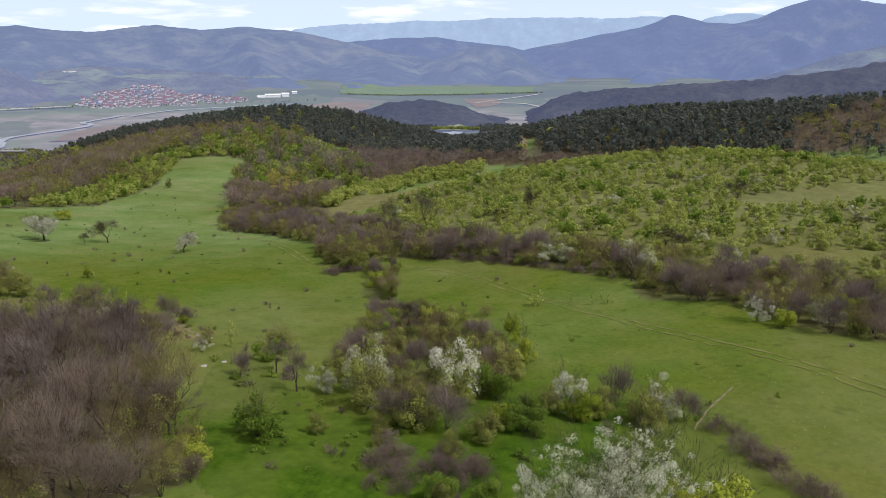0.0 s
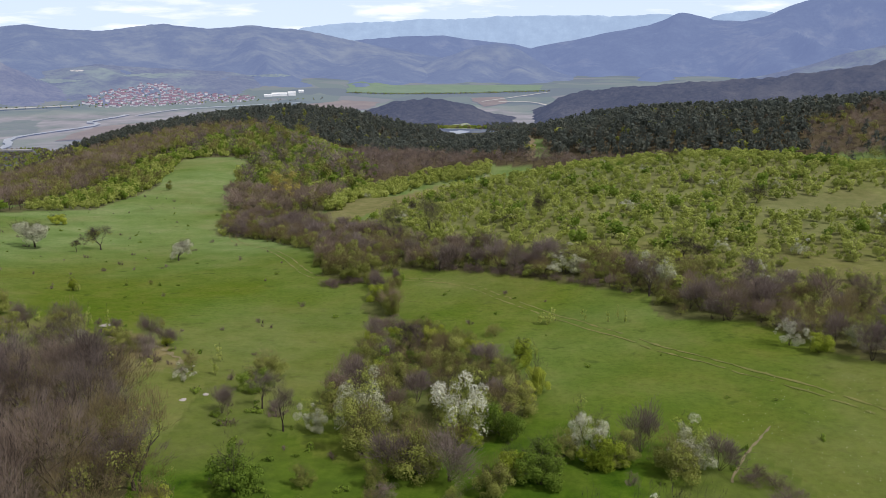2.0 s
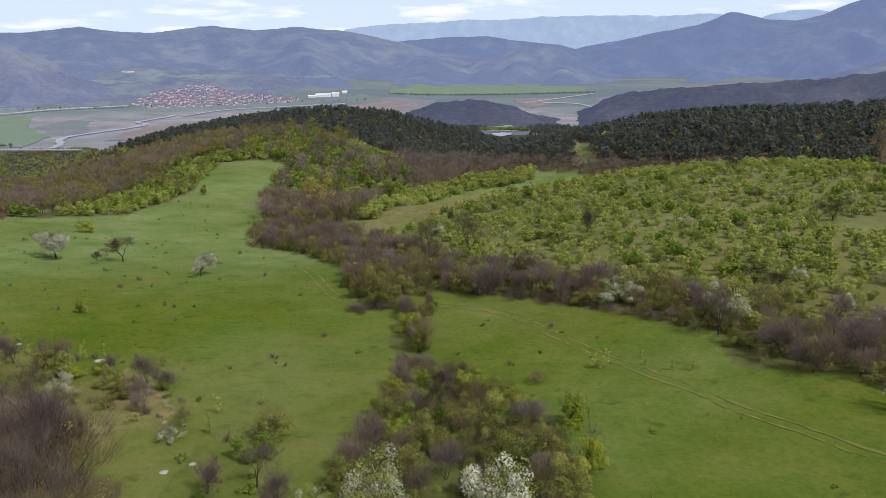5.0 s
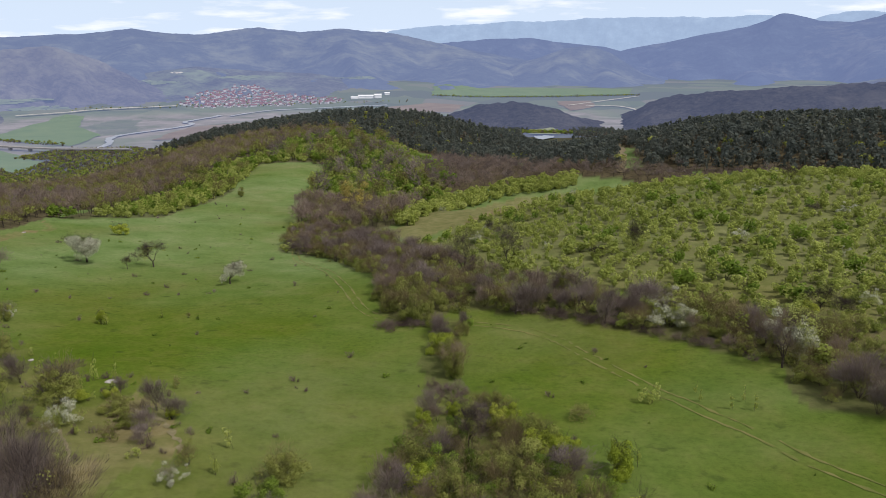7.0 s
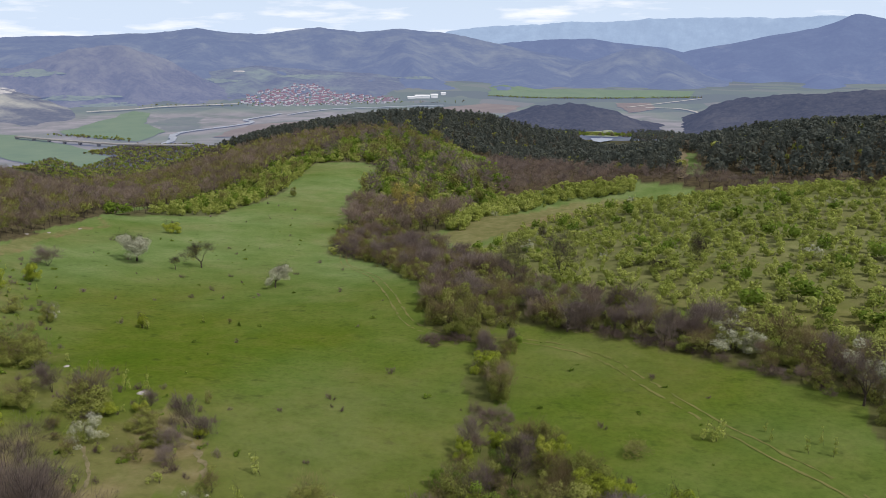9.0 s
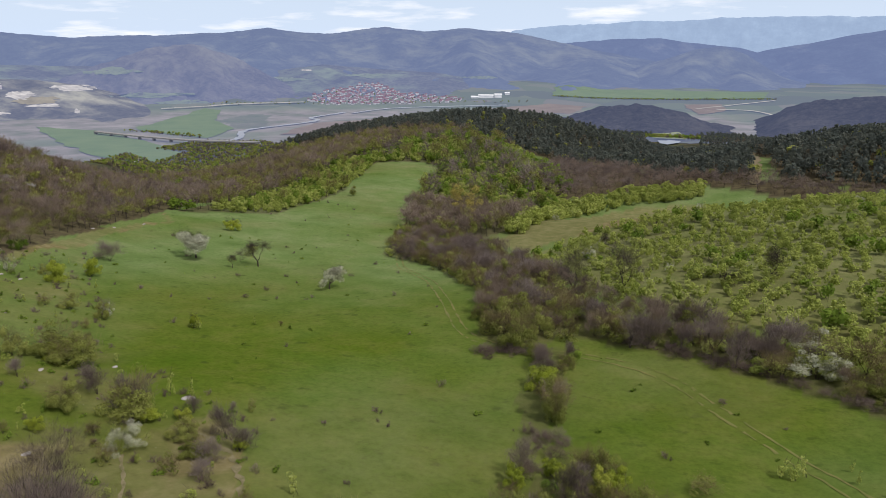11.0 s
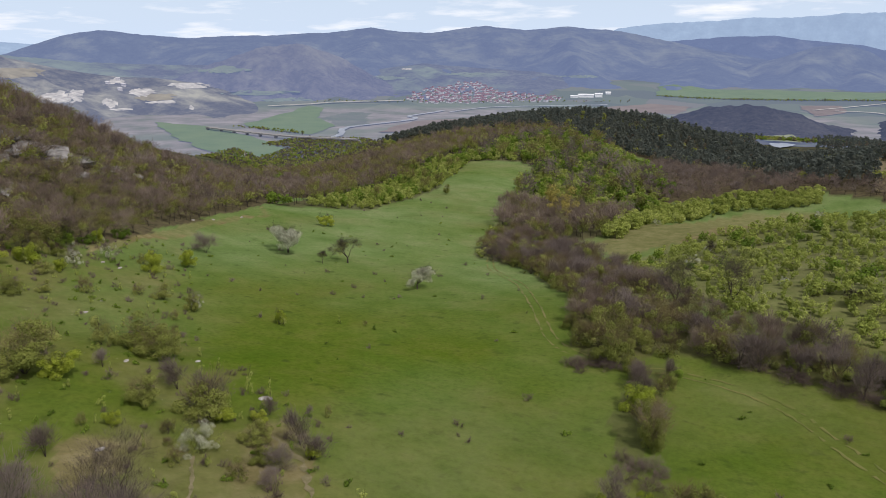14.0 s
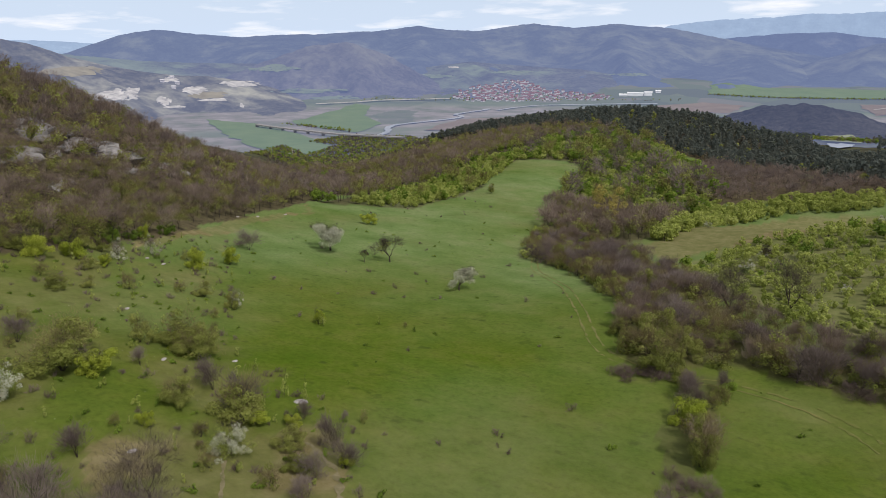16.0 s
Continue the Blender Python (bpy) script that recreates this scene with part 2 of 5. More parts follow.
class Wood:
    """Tapered limbs that fork, with the places along the thin ones kept for leaves and twigs."""

    def __init__(self, seed):
        self.rng = random.Random(seed)
        self.v, self.f, self.ends = [], [], []

    def tube(self, p, q, r, s, sides=4):
        d = (q - p).normalized()
        u = d.orthogonal().normalized()
        w = d.cross(u)
        n = len(self.v)
        for c, k in ((p, r), (q, s)):
            for i in range(sides):
                a = 2 * math.pi * i / sides
                self.v.append(c + k * (math.cos(a) * u + math.sin(a) * w))
        for i in range(sides):
            j = (i + 1) % sides
            self.f.append((n + i, n + j, n + sides + j, n + sides + i))

    def grow(self, p, d, length, r, level, forks, up=0.25, wander=0.22):
        rng = self.rng
        steps = 3 if level > 0 else 2
        for k in range(steps):
            d = (d + Vector((rng.gauss(0, wander), rng.gauss(0, wander), rng.gauss(0, wander) + up * 0.4))).normalized()
            q = p + d * (length / steps)
            s = max(r * (1 - 0.75 * (k + 1) / steps) if level == 0 else r * (1 - 0.4 * (k + 1) / steps), 0.006)
            self.tube(p, q, r, s, 5 if level > 1 else 3)
            p, r = q, s
            if level == 0:
                self.ends.append((p.copy(), d.copy()))
            elif k:
                for _ in range(forks):
                    side = Vector((rng.gauss(0, 1), rng.gauss(0, 1), rng.gauss(0.3, 0.6))).normalized()
                    self.grow(p, (0.55 * d + 0.8 * side).normalized(), length * rng.uniform(0.55, 0.8), r * 0.6, level - 1, forks, up, wander)


def faces_of(corners, sides):
    return np.arange(len(corners)).reshape(-1, sides).tolist()


def leaf_clumps(ends, count, rng, size, radius, clumps, skirt=1.0):
    """Leaves on the outside of clumps that sit on the twigs' ends, facing outward: thick where clumps meet, open between them."""
    r = np.random.RandomState(rng.randrange(10 ** 6))
    at = np.array([ends[i][0] for i in r.choice(len(ends), clumps, len(ends) < clumps)])
    at[:, 2] *= r.uniform(skirt, 1.0, clumps)
    big = radius * r.uniform(0.55, 1.25, clumps)
    pick = r.choice(clumps, count, p=big ** 2 / (big ** 2).sum())
    way = r.normal(0, 1, (count, 3))
    way[:, 2] += 0.35
    way /= np.linalg.norm(way, axis=1)[:, None]
    c = at[pick] + way * (big[pick] * r.uniform(0.62, 1.08, count))[:, None] * np.array([1, 1, 0.9])
    c[:, 2] = np.abs(c[:, 2])
    out = way + r.normal(0, 0.42, (count, 3)) + np.array([0, 0, 0.2])
    out /= np.linalg.norm(out, axis=1)[:, None]
    side = np.cross(out, r.normal(0, 1, (count, 3)))
    side /= np.linalg.norm(side, axis=1)[:, None]
    along = np.cross(out, side) * (size * r.uniform(0.35, 0.65, count))[:, None]
    side *= (size * r.uniform(0.28, 0.5, count))[:, None]
    v = np.stack([c - along, c + side, c + along, c - side], 1).reshape(-1, 3)
    return v, faces_of(v, 4)


def twigs(ends, count, rng, length, spread, slim, rise):
    """Fine bare twigs that fan up and outward from the limbs' ends."""
    r = np.random.RandomState(rng.randrange(10 ** 6))
    pick = r.randint(0, len(ends), count)
    p = np.array([e[0] for e in ends])[pick] + r.normal(0, spread, (count, 3)) * np.array([1, 1, 0.7])
    flat = p * np.array([1, 1, 0])
    d = np.array([tuple(e[1]) for e in ends])[pick] * 0.6 + r.normal(0, 0.42, (count, 3)) + np.array([0, 0, rise])
    d += 0.5 * flat / (np.linalg.norm(flat, axis=1)[:, None] + 0.3)
    d /= np.linalg.norm(d, axis=1)[:, None]
    side = np.cross(d, r.normal(0, 1, (count, 3)))
    side /= np.linalg.norm(side, axis=1)[:, None]
    side *= (length * slim * r.uniform(0.35, 0.6, count))[:, None]
    tip = p + d * (length * r.uniform(0.5, 1.2, count))[:, None]
    v = np.stack([p - side, p + side, tip], 1).reshape(-1, 3)
    return v, faces_of(v, 3)


def plant_model(seed, height, stems, levels, forks, spread, crowns, lean=0.35, trunk=0.0, thick=0.03, girth=0.95, low=0.12, rise=0.9, clumps=12):
    """Meshes of one plant, about height metres tall: the wood, and each crown layer (count, size, clump radius or spread, slim, material)."""
    w = Wood(seed)
    rng = w.rng
    for k in range(stems):
        a = 6.283 * (k + rng.random() * 0.7) / stems
        d = Vector((math.cos(a) * lean * rng.uniform(0.6, 1.4), math.sin(a) * lean * rng.uniform(0.6, 1.4), 1)).normalized()
        base = Vector((math.cos(a), math.sin(a), 0)) * 0.01 * height * rng.random()
        base.z = -0.15
        if trunk:
            top = base + Vector((rng.gauss(0, 0.05), rng.gauss(0, 0.05), 1)) * trunk * height
            w.tube(base, top, thick * height * 1.25, thick * height * 0.85, 6)
            for _ in range(4):
                b = rng.random() * 6.283
                e = Vector((math.cos(b) * spread, math.sin(b) * spread, 1.0)).normalized()
                w.grow(top, e, height * (1 - trunk) * 0.5, thick * height * 0.55, levels, forks, 0.15)
        else:
            w.grow(base, d, height * 0.5, thick * height, levels, forks, 0.2)
    puff = max([layer[2] for layer in crowns if layer[3] >= 0.3] + [0.04])
    tall = max(p.z for p, _ in w.ends)
    k = height * (1.02 - 0.8 * puff) / tall
    reach = sorted(math.hypot(p.x, p.y) for p, _ in w.ends)
    h = girth * height * (0.5 - 0.55 * puff) / max(reach[int(0.92 * len(reach))], 0.01)
    size_up = Vector((h, h, k))
    out = [mesh_of("wood", [p * size_up for p in w.v], w.f, BARK)]
    ends = [(p * size_up, d) for p, d in w.ends if p.z * k > low * height]
    for count, size, wide, slim, mat in crowns:
        if slim < 0.3:
            v, f = twigs(ends, count, rng, size, wide * height, slim, rise)
        else:
            v, f = leaf_clumps(ends, count, rng, size, wide * height, clumps, 0.75 if trunk else 0.25)
        out.append(mesh_of("crown", v, f, mat))
    return out


def plant(name, label, category, model, group="", kind=""):
    """A plant as a thing with its trunk and its crown."""
    ob = thing(name, label, category, group, kind)
    mesh_part("trunk", model[0], ob)
    for me in model[1:]:
        mesh_part("crown", me, ob)
    return ob


def on_ground(x, y, scale=1.0, turn=0.0, wide=None):
    wide = wide or scale
    return Matrix.Translation((x, y, float(height(x, y)))) @ Matrix.Rotation(turn, 4, "Z") @ Matrix.Diagonal((wide, wide, scale, 1))


def inside(poly, x, y):
    hit = False
    for (ax, ay), (bx, by) in zip(poly, poly[1:] + poly[:1]):
        if (ay > y) != (by > y) and x < (bx - ax) * (y - ay) / (by - ay) + ax:
            hit = not hit
    return hit


def strewn(poly, gap, seed, keep=1.0, clear=()):
    """Places strewn over a stretch of the plan, about gap metres apart."""
    rng = random.Random(seed)
    xs, ys = [p[0] for p in poly], [p[1] for p in poly]
    out = []
    y = min(ys)
    while y < max(ys):
        x = min(xs)
        while x < max(xs):
            a, b = x + rng.uniform(-0.48, 0.48) * gap, y + rng.uniform(-0.48, 0.48) * gap
            if rng.random() < keep and inside(poly, a, b) and not any(inside(c, a, b) for c in clear):
                out.append((a, b))
            x += gap
        y += gap
    return out


def clear_of(places, spots, gap):
    """The places that leave room round the given spots."""
    return [p for p in places if all(math.hypot(p[0] - x, p[1] - y) > gap for x, y in spots)]


def woodland(name, label, places, models, low, high, seed, category="woodland"):
    """Plants past counting, as one thing: each has its own size, turn and tint."""
    rng = random.Random(seed)
    ob = thing(name, label, category, kind="stuff")
    layers = {}
    levels = height(np.array([p[0] for p in places]), np.array([p[1] for p in places]))
    for (x, y), z in zip(places, levels):
        model = models[rng.randrange(len(models))]
        k, turn, tint, wide = rng.uniform(low, high), rng.random() * 6.283, rng.random(), rng.uniform(0.8, 1.25)
        c, s, z = math.cos(turn) * k * wide, math.sin(turn) * k * wide, float(z)
        for n, me in enumerate(model):
            layers.setdefault((min(n, 1), me.materials[0].name), []).append((me, c, s, k, x, y, z, tint))
    for (n, mat), rows in layers.items():
        co, loops, starts, tints, base, at = [], [], [], [], 0, 0
        cache = {}
        for me, c, s, k, x, y, z, tint in rows:
            if me.name not in cache:
                v = np.empty(3 * len(me.vertices)); me.vertices.foreach_get("co", v)
                l = np.empty(len(me.loops), int); me.loops.foreach_get("vertex_index", l)
                p = np.empty(len(me.polygons), int); me.polygons.foreach_get("loop_start", p)
                cache[me.name] = v.reshape(-1, 3), l, p
            v, l, p = cache[me.name]
            co.append(np.stack([c * v[:, 0] - s * v[:, 1] + x, s * v[:, 0] + c * v[:, 1] + y, k * v[:, 2] + z], 1))
            loops.append(l + base); starts.append(p + at); tints.append(np.full(len(v), tint))
            base += len(v); at += len(l)
        me = bpy.data.meshes.new(name)
        co, loops, starts = np.concatenate(co), np.concatenate(loops), np.concatenate(starts)
        me.vertices.add(len(co)); me.loops.add(len(loops)); me.polygons.add(len(starts))
        me.vertices.foreach_set("co", co.ravel()); me.loops.foreach_set("vertex_index", loops); me.polygons.foreach_set("loop_start", starts)
        me.attributes.new("tint", "FLOAT", "POINT").data.foreach_set("value", np.concatenate(tints))
        me.update(calc_edges=True)
        me.materials.append(bpy.data.materials[mat])
        mesh_part("trunk" if n == 0 else "crown", me, ob)
    return ob


KNOLLS = [  # lifts in metres on a 45 m lattice
    [1.6, 3.3, 0.7, 1.9, 0.4, -1.5, -0.3, -2.7, -1.1],
    [4.2, 8.2, 1.6, 3.1, 0.0, -0.5, 4.7, -1.5, -1.5],
    [12.6, 4.2, -3.2, -1.6, -3.8, -3.1, 0.1, 0.3, -0.8],
    [15.8, -8.5, 1.5, -2.4, 2.7, 7.3, -3.1, 2.6, 1.4],
    [1.9, -5.7, 1.6, -4.6, -6.7, -1.2, 0.2, 5.2, 1.5],
    [-5.9, 0.0, -2.3, -0.1, 5.1, 7.3, 8.7, 5.2, -10.3],
    [-8.0, 0.1, 0.3, -1.8, -5.0, -8.8, -9.7, -1.2, -4.9],
]
SPURS = [  # lifts on a 110 m lattice farther out
    [-12.1, -11.8, -13.8, 0.7, -4.9, -0.2, 7.3, 21.1, 9.1],
    [-12.7, -5.8, -9.8, 17.8, -11.3, 12.9, 3.9, 2.7, 5.8],
    [-17.7, -13.9, -5.3, 8.8, -13.0, 3.5, 17.2, -10.6, 0.3],
    [-21.4, 8.9, 10.1, 16.8, 18.6, -18.9, 11.6, -6.5, -1.7],
    [-28.8, 3.1, -6.4, -5.0, -5.2, -16.6, 8.7, 1.4, -0.3],
]
SHOULDER = 28.2


def value_noise(x, y, seed=0):
    """Smooth lattice noise from 0 to 1."""
    xi, yi = np.floor(x), np.floor(y)
    u, v = x - xi, y - yi
    u, v = u * u * (3 - 2 * u), v * v * (3 - 2 * v)

    def corner(a, b):
        h = np.sin(a * 127.1 + b * 311.7 + seed * 74.7) * 43758.5453
        return h - np.floor(h)

    low = corner(xi, yi) * (1 - u) + corner(xi + 1, yi) * u
    high = corner(xi, yi + 1) * (1 - u) + corner(xi + 1, yi + 1) * u
    return low * (1 - v) + high * v


def fractal(x, y, size, octaves=4, seed=0):
    """Noise from about -1 to 1 whose largest waves are size metres."""
    total, gain = 0.0, 1.0
    for k in range(octaves):
        total = total + gain * (2 * value_noise(x / size + 17 * k, y / size - 9 * k, seed + k) - 1)
        size, gain = size / 2.1, gain / 2
    return total


def smooth(a, b, v):
    w = np.clip((v - a) / (b - a), 0, 1)
    return w * w * (3 - 2 * w)


def height(x, y):
    """The ground's height: a slope that falls to the valley, with knolls and spurs on it."""
    x, y = np.asarray(x, float), np.asarray(y, float)
    z = 134 - 0.085 * np.clip(y, -150, 900)
    for j, row in enumerate(KNOLLS):
        for i, lift in enumerate(row):
            z = z + lift * np.exp(-((x + 200 - 45 * i) ** 2 + (y - 30 - 45 * j) ** 2) / 3200)
    for j, row in enumerate(SPURS):
        for i, lift in enumerate(row):
            z = z + lift * np.exp(-((x + 480 - 110 * i) ** 2 + (y - 350 - 110 * j) ** 2) / 16200)
    z = z + SHOULDER * np.exp(-((x + 330) ** 2 + (y - 220) ** 2) / 22050)
    z = z + 0.35 * fractal(x, y, 14, 3, 3) + 1.5 * smooth(250, 500, y) * fractal(x, y, 60, 3, 5)
    d, az = np.hypot(x, y), np.degrees(np.arctan2(x, y))
    edge = 1100 + 550 * smooth(-16, -2, az)
    ahead = smooth(-700, 300, y)
    floor = 0.8 * fractal(x, y, 500, 2, 8) + (45 - 12 * smooth(-10, -4, az)) * smooth(1900, 2750, d)
    return z + (floor - z) * ahead * smooth(0, 1, (d - 760) / (edge - 760))


# ---- plan: stretches of land ----
ORCHARD = [(-28, 201), (-10, 158), (2, 146), (13, 139), (24, 131), (33, 126), (41, 116), (52, 107), (62, 92), (130, 105), (190, 190), (170, 270), (90, 300), (40, 330), (22, 345)]
CLEARING = [(-44, 226), (-37, 246), (-28, 314), (-7, 343), (21, 354), (25, 335), (14, 252), (4, 246), (-8, 237), (-20, 229), (-31, 212)]
GLADES = [[(74, 172), (88, 176), (125, 183), (115, 164), (73, 163)], [(58, 127), (67, 124), (100, 118), (85, 104), (54, 115)]]
ROW = [(-44, 240), (-36, 235), (-30, 310), (-11, 346), (20, 358), (22, 376), (-8, 370), (-40, 335)]
MIXED = [(-86, 290), (-93, 310), (-101, 338), (-104, 372), (-110, 394), (-130, 403), (-146, 388), (-158, 410), (-167, 487), (-138, 551), (-92, 515), (-50, 410), (-36, 345), (-42, 290)]
TAN_WOOD = [(-74, 238), (-80, 256), (-88, 290), (-42, 290), (-40, 245), (-49, 227)]
HEDGE = [(-66, 203), (-49, 191), (-29, 159), (-24, 133), (-18, 128), (-7, 133), (9, 127), (20, 121), (30, 110), (30, 99), (40, 91), (45, 81), (50, 73), (60, 60),
         (76, 70), (60, 89), (51, 105), (40, 113), (33, 124), (24, 128), (13, 136), (2, 142), (-10, 153), (-30, 199), (-49, 226), (-75, 239)]
CENTRE = [(-13.5, 126), (-8.5, 126), (-7.6, 112), (-7.6, 102.5), (-10.6, 103), (-12.6, 113)]
CLUMP = [(-9.5, 91), (-6, 95), (-2, 96), (6, 82), (8, 70), (3, 59), (-4, 57), (-9, 61), (-12, 66), (-11, 75)]
THICKET = [(-16, 43), (-24, 30), (-50, 35), (-62, 50), (-52, 57), (-42, 64), (-33, 67), (-27, 63), (-22, 52)]
LEFT_HILL = [(-103, 99), (-103, 108), (-110, 127), (-125, 162), (-141, 206), (-159, 252), (-161, 290), (-200, 330), (-260, 320), (-300, 220), (-260, 110), (-150, 66)]
SPUR_WOOD = [(-146, 222), (-140, 236), (-147, 262), (-150, 300), (-160, 345), (-170, 400), (-170, 487), (-138, 551), (-300, 600), (-420, 560), (-360, 400), (-220, 330), (-163, 290)]
SPUR_EDGE = [(-146, 220), (-133, 236), (-121, 243), (-124, 299), (-133, 332), (-142, 372), (-147, 388), (-158, 410), (-170, 400), (-160, 345), (-150, 300), (-147, 262), (-140, 236)]
PINES_LEFT = [(-138, 551), (-92, 515), (-43, 450), (10, 480), (20, 640), (-100, 760), (-300, 850), (-460, 820), (-430, 700), (-250, 600)]
PINES_RIGHT = [(-5, 410), (44, 380), (44, 470), (53, 470), (53, 372), (140, 315), (270, 300), (420, 400), (400, 680), (200, 690), (60, 660), (10, 560)]
BROWN_HILL = [(150, 300), (270, 280), (420, 380), (420, 470), (300, 420), (215, 372), (165, 345)]
GULLY = [(-60, 402), (-40, 340), (-9, 372), (22, 378), (60, 345), (100, 300), (150, 290), (60, 368), (20, 400), (0, 430), (-25, 470), (-60, 480)]
BRIDGE_WOOD = [(-300, 600), (-420, 560), (-560, 640), (-760, 800), (-800, 960), (-690, 880), (-720, 1000), (-790, 1010), (-780, 1120), (-660, 1150), (-480, 1000), (-380, 860), (-470, 800)]
POND_WOOD = [(-290, 900), (-330, 1180), (-300, 1450), (-60, 1530), (160, 1500), (190, 1180), (110, 860), (-90, 860)]
POND = [(-14, 850), (40, 850), (62, 1180), (66, 1450), (-12, 1450), (-22, 1170)]
FIELD_WOOD = [(-980, 1470), (-840, 1330), (-800, 1370), (-940, 1640), (-1000, 1640)]
# Rank grass by the thicket, where the thicket's shade is painted in too.
RANK_SHADE = [(-22, 64), (-20, 50), (-14, 40), (-6, 34), (6, 38), (18, 44), (26, 50), (23, 58), (12, 61), (6, 66), (-4, 56), (-12, 60), (-16, 72), (-22, 74)]
SCRUB = [(-112, 128), (-108, 100), (-62, 68), (-46, 66), (-26, 78), (-38, 94), (-60, 100), (-84, 124), (-112, 150)]
DRY = [[(-111, 127), (-117, 144), (-131, 186), (-141, 217), (-121, 173), (-109, 132), (-104, 121)], [(-45, 70), (-42, 80), (-39, 90), (-33, 89), (-27, 80), (-30, 70)]]


def within(poly, x, y, blur):
    """1 inside the stretch, 0 outside, with a ragged edge."""
    x = x + blur * fractal(x, y, 6 * blur + 1, 3, 31)
    y = y + blur * fractal(x, y, 6 * blur + 1, 3, 47)
    hit = np.zeros(x.shape, bool)
    for (ax, ay), (bx, by) in zip(poly, poly[1:] + poly[:1]):
        if ay != by:
            hit ^= ((ay > y) != (by > y)) & (x < (bx - ax) * (y - ay) / (by - ay) + ax)
    return hit.astype(float)


# ---- ground: one sheet out to the horizon, finer ahead ----
from mathutils.bvhtree import BVHTree


def build_ground():
    turns = np.radians(np.concatenate([np.arange(-66, 37, 0.16), np.arange(38.5, 293, 3.0)]))
    reach = np.concatenate([[0.5, 3.0], 6.0 * 1.0165 ** np.arange(410)])
    reach = reach[reach < 4930]
    r, a = np.meshgrid(reach, turns)
    x, y = r * np.sin(a), r * np.cos(a)
    z = height(x, y)
    n, k = r.shape
    i, j = np.meshgrid(np.arange(n), np.arange(k - 1), indexing="ij")
    p, q = i * k + j, ((i + 1) % n) * k + j
    faces = np.stack([p, p + 1, q + 1, q], -1).reshape(-1, 4).tolist()
    faces.append([int(m) * k for m in range(n)])
    me = bpy.data.meshes.new("ground")
    me.from_pydata(np.stack([x, y, z], -1).reshape(-1, 3), [], faces)
    d, az = np.hypot(x, y), np.degrees(np.arctan2(x, y))
    floor = smooth(14, 6, z) * smooth(900, 1100, d)
    masks = {name: np.zeros(x.shape) for name in ("rank", "pale", "dry", "litter", "mud", "field", "wood", "scar")}
    # Grass pales with distance as painted haze, broken by random patches.
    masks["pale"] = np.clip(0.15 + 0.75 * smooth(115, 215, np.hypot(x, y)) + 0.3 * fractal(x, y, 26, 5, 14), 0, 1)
    # Rank growth and painted thicket shade share this mask.
    masks["rank"] = within(RANK_SHADE, x, y, 3) * (0.55 + 0.45 * smooth(-0.4, 0.4, fractal(x, y, 7, 3, 17)))
    for poly in DRY:
        masks["dry"] = np.maximum(masks["dry"], within(poly, x, y, 4) * 0.9 * (0.6 + 0.6 * smooth(-0.4, 0.4, fractal(x, y, 5, 3, 18))))
    masks["dry"] = np.maximum(masks["dry"], 0.22 * smooth(-0.1, 0.8, fractal(x, y, 24, 5, 12)))
    masks["dry"] = np.maximum(masks["dry"], 0.4 * within(SCRUB, x, y, 4) * smooth(-0.35, 0.5, fractal(x, y, 9, 4, 19)))
    for poly, much in ((HEDGE, 0.6), (CENTRE, 0.45), (CLUMP, 0.45), (THICKET, 0.75), (LEFT_HILL, 0.95), (MIXED, 0.8), (TAN_WOOD, 0.8), (SPUR_EDGE, 0.6), (SPUR_WOOD, 0.8), (GULLY, 1), (PINES_LEFT, 1), (PINES_RIGHT, 1)):
        masks["litter"] = np.maximum(masks["litter"], much * within(poly, x, y, 1.5))
    masks["litter"] = np.maximum(masks["litter"], 0.22 * within(ORCHARD, x, y, 3) * smooth(-0.2, 0.5, fractal(x, y, 9, 3, 22)))
    masks["wood"] = smooth(520, 640, d) * (1 - floor) * smooth(1700, 1500, d)
    for poly in (BRIDGE_WOOD, FIELD_WOOD, POND_WOOD):
        masks["wood"] = np.maximum(masks["wood"], (0.4 if poly is FIELD_WOOD else 1.0) * within(poly, x, y, 6))
    masks["mud"] = (1 - masks["wood"]) * floor * smooth(0.0, 0.2, 0.25 + fractal(x, y, 420, 3, 9) * 0.4) * smooth(2150, 1950, d)
    masks["field"] = floor * (1 - masks["mud"]) + (1 - floor) * smooth(1900, 2000, d)
    masks["dry"] = np.maximum(masks["dry"], 0.7 * within(CLEARING, x, y, 2) + 0.5 * within(ORCHARD, x, y, 3))
    for name, value in masks.items():
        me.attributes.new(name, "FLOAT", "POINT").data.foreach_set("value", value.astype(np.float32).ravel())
    me.polygons.foreach_set("use_smooth", np.ones(len(faces), bool))
    me.update()
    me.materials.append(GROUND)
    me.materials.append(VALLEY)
    # Faces past 1000 m take the material with the haze painted in.
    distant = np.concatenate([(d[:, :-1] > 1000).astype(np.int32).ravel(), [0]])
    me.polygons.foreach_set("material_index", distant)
    tagged(new("ground", me), "rolling green meadow and hillside falling to a wide valley", "ground", kind="structure")


build_ground()


# ---- mountains round the valley ----
RIDGES = []


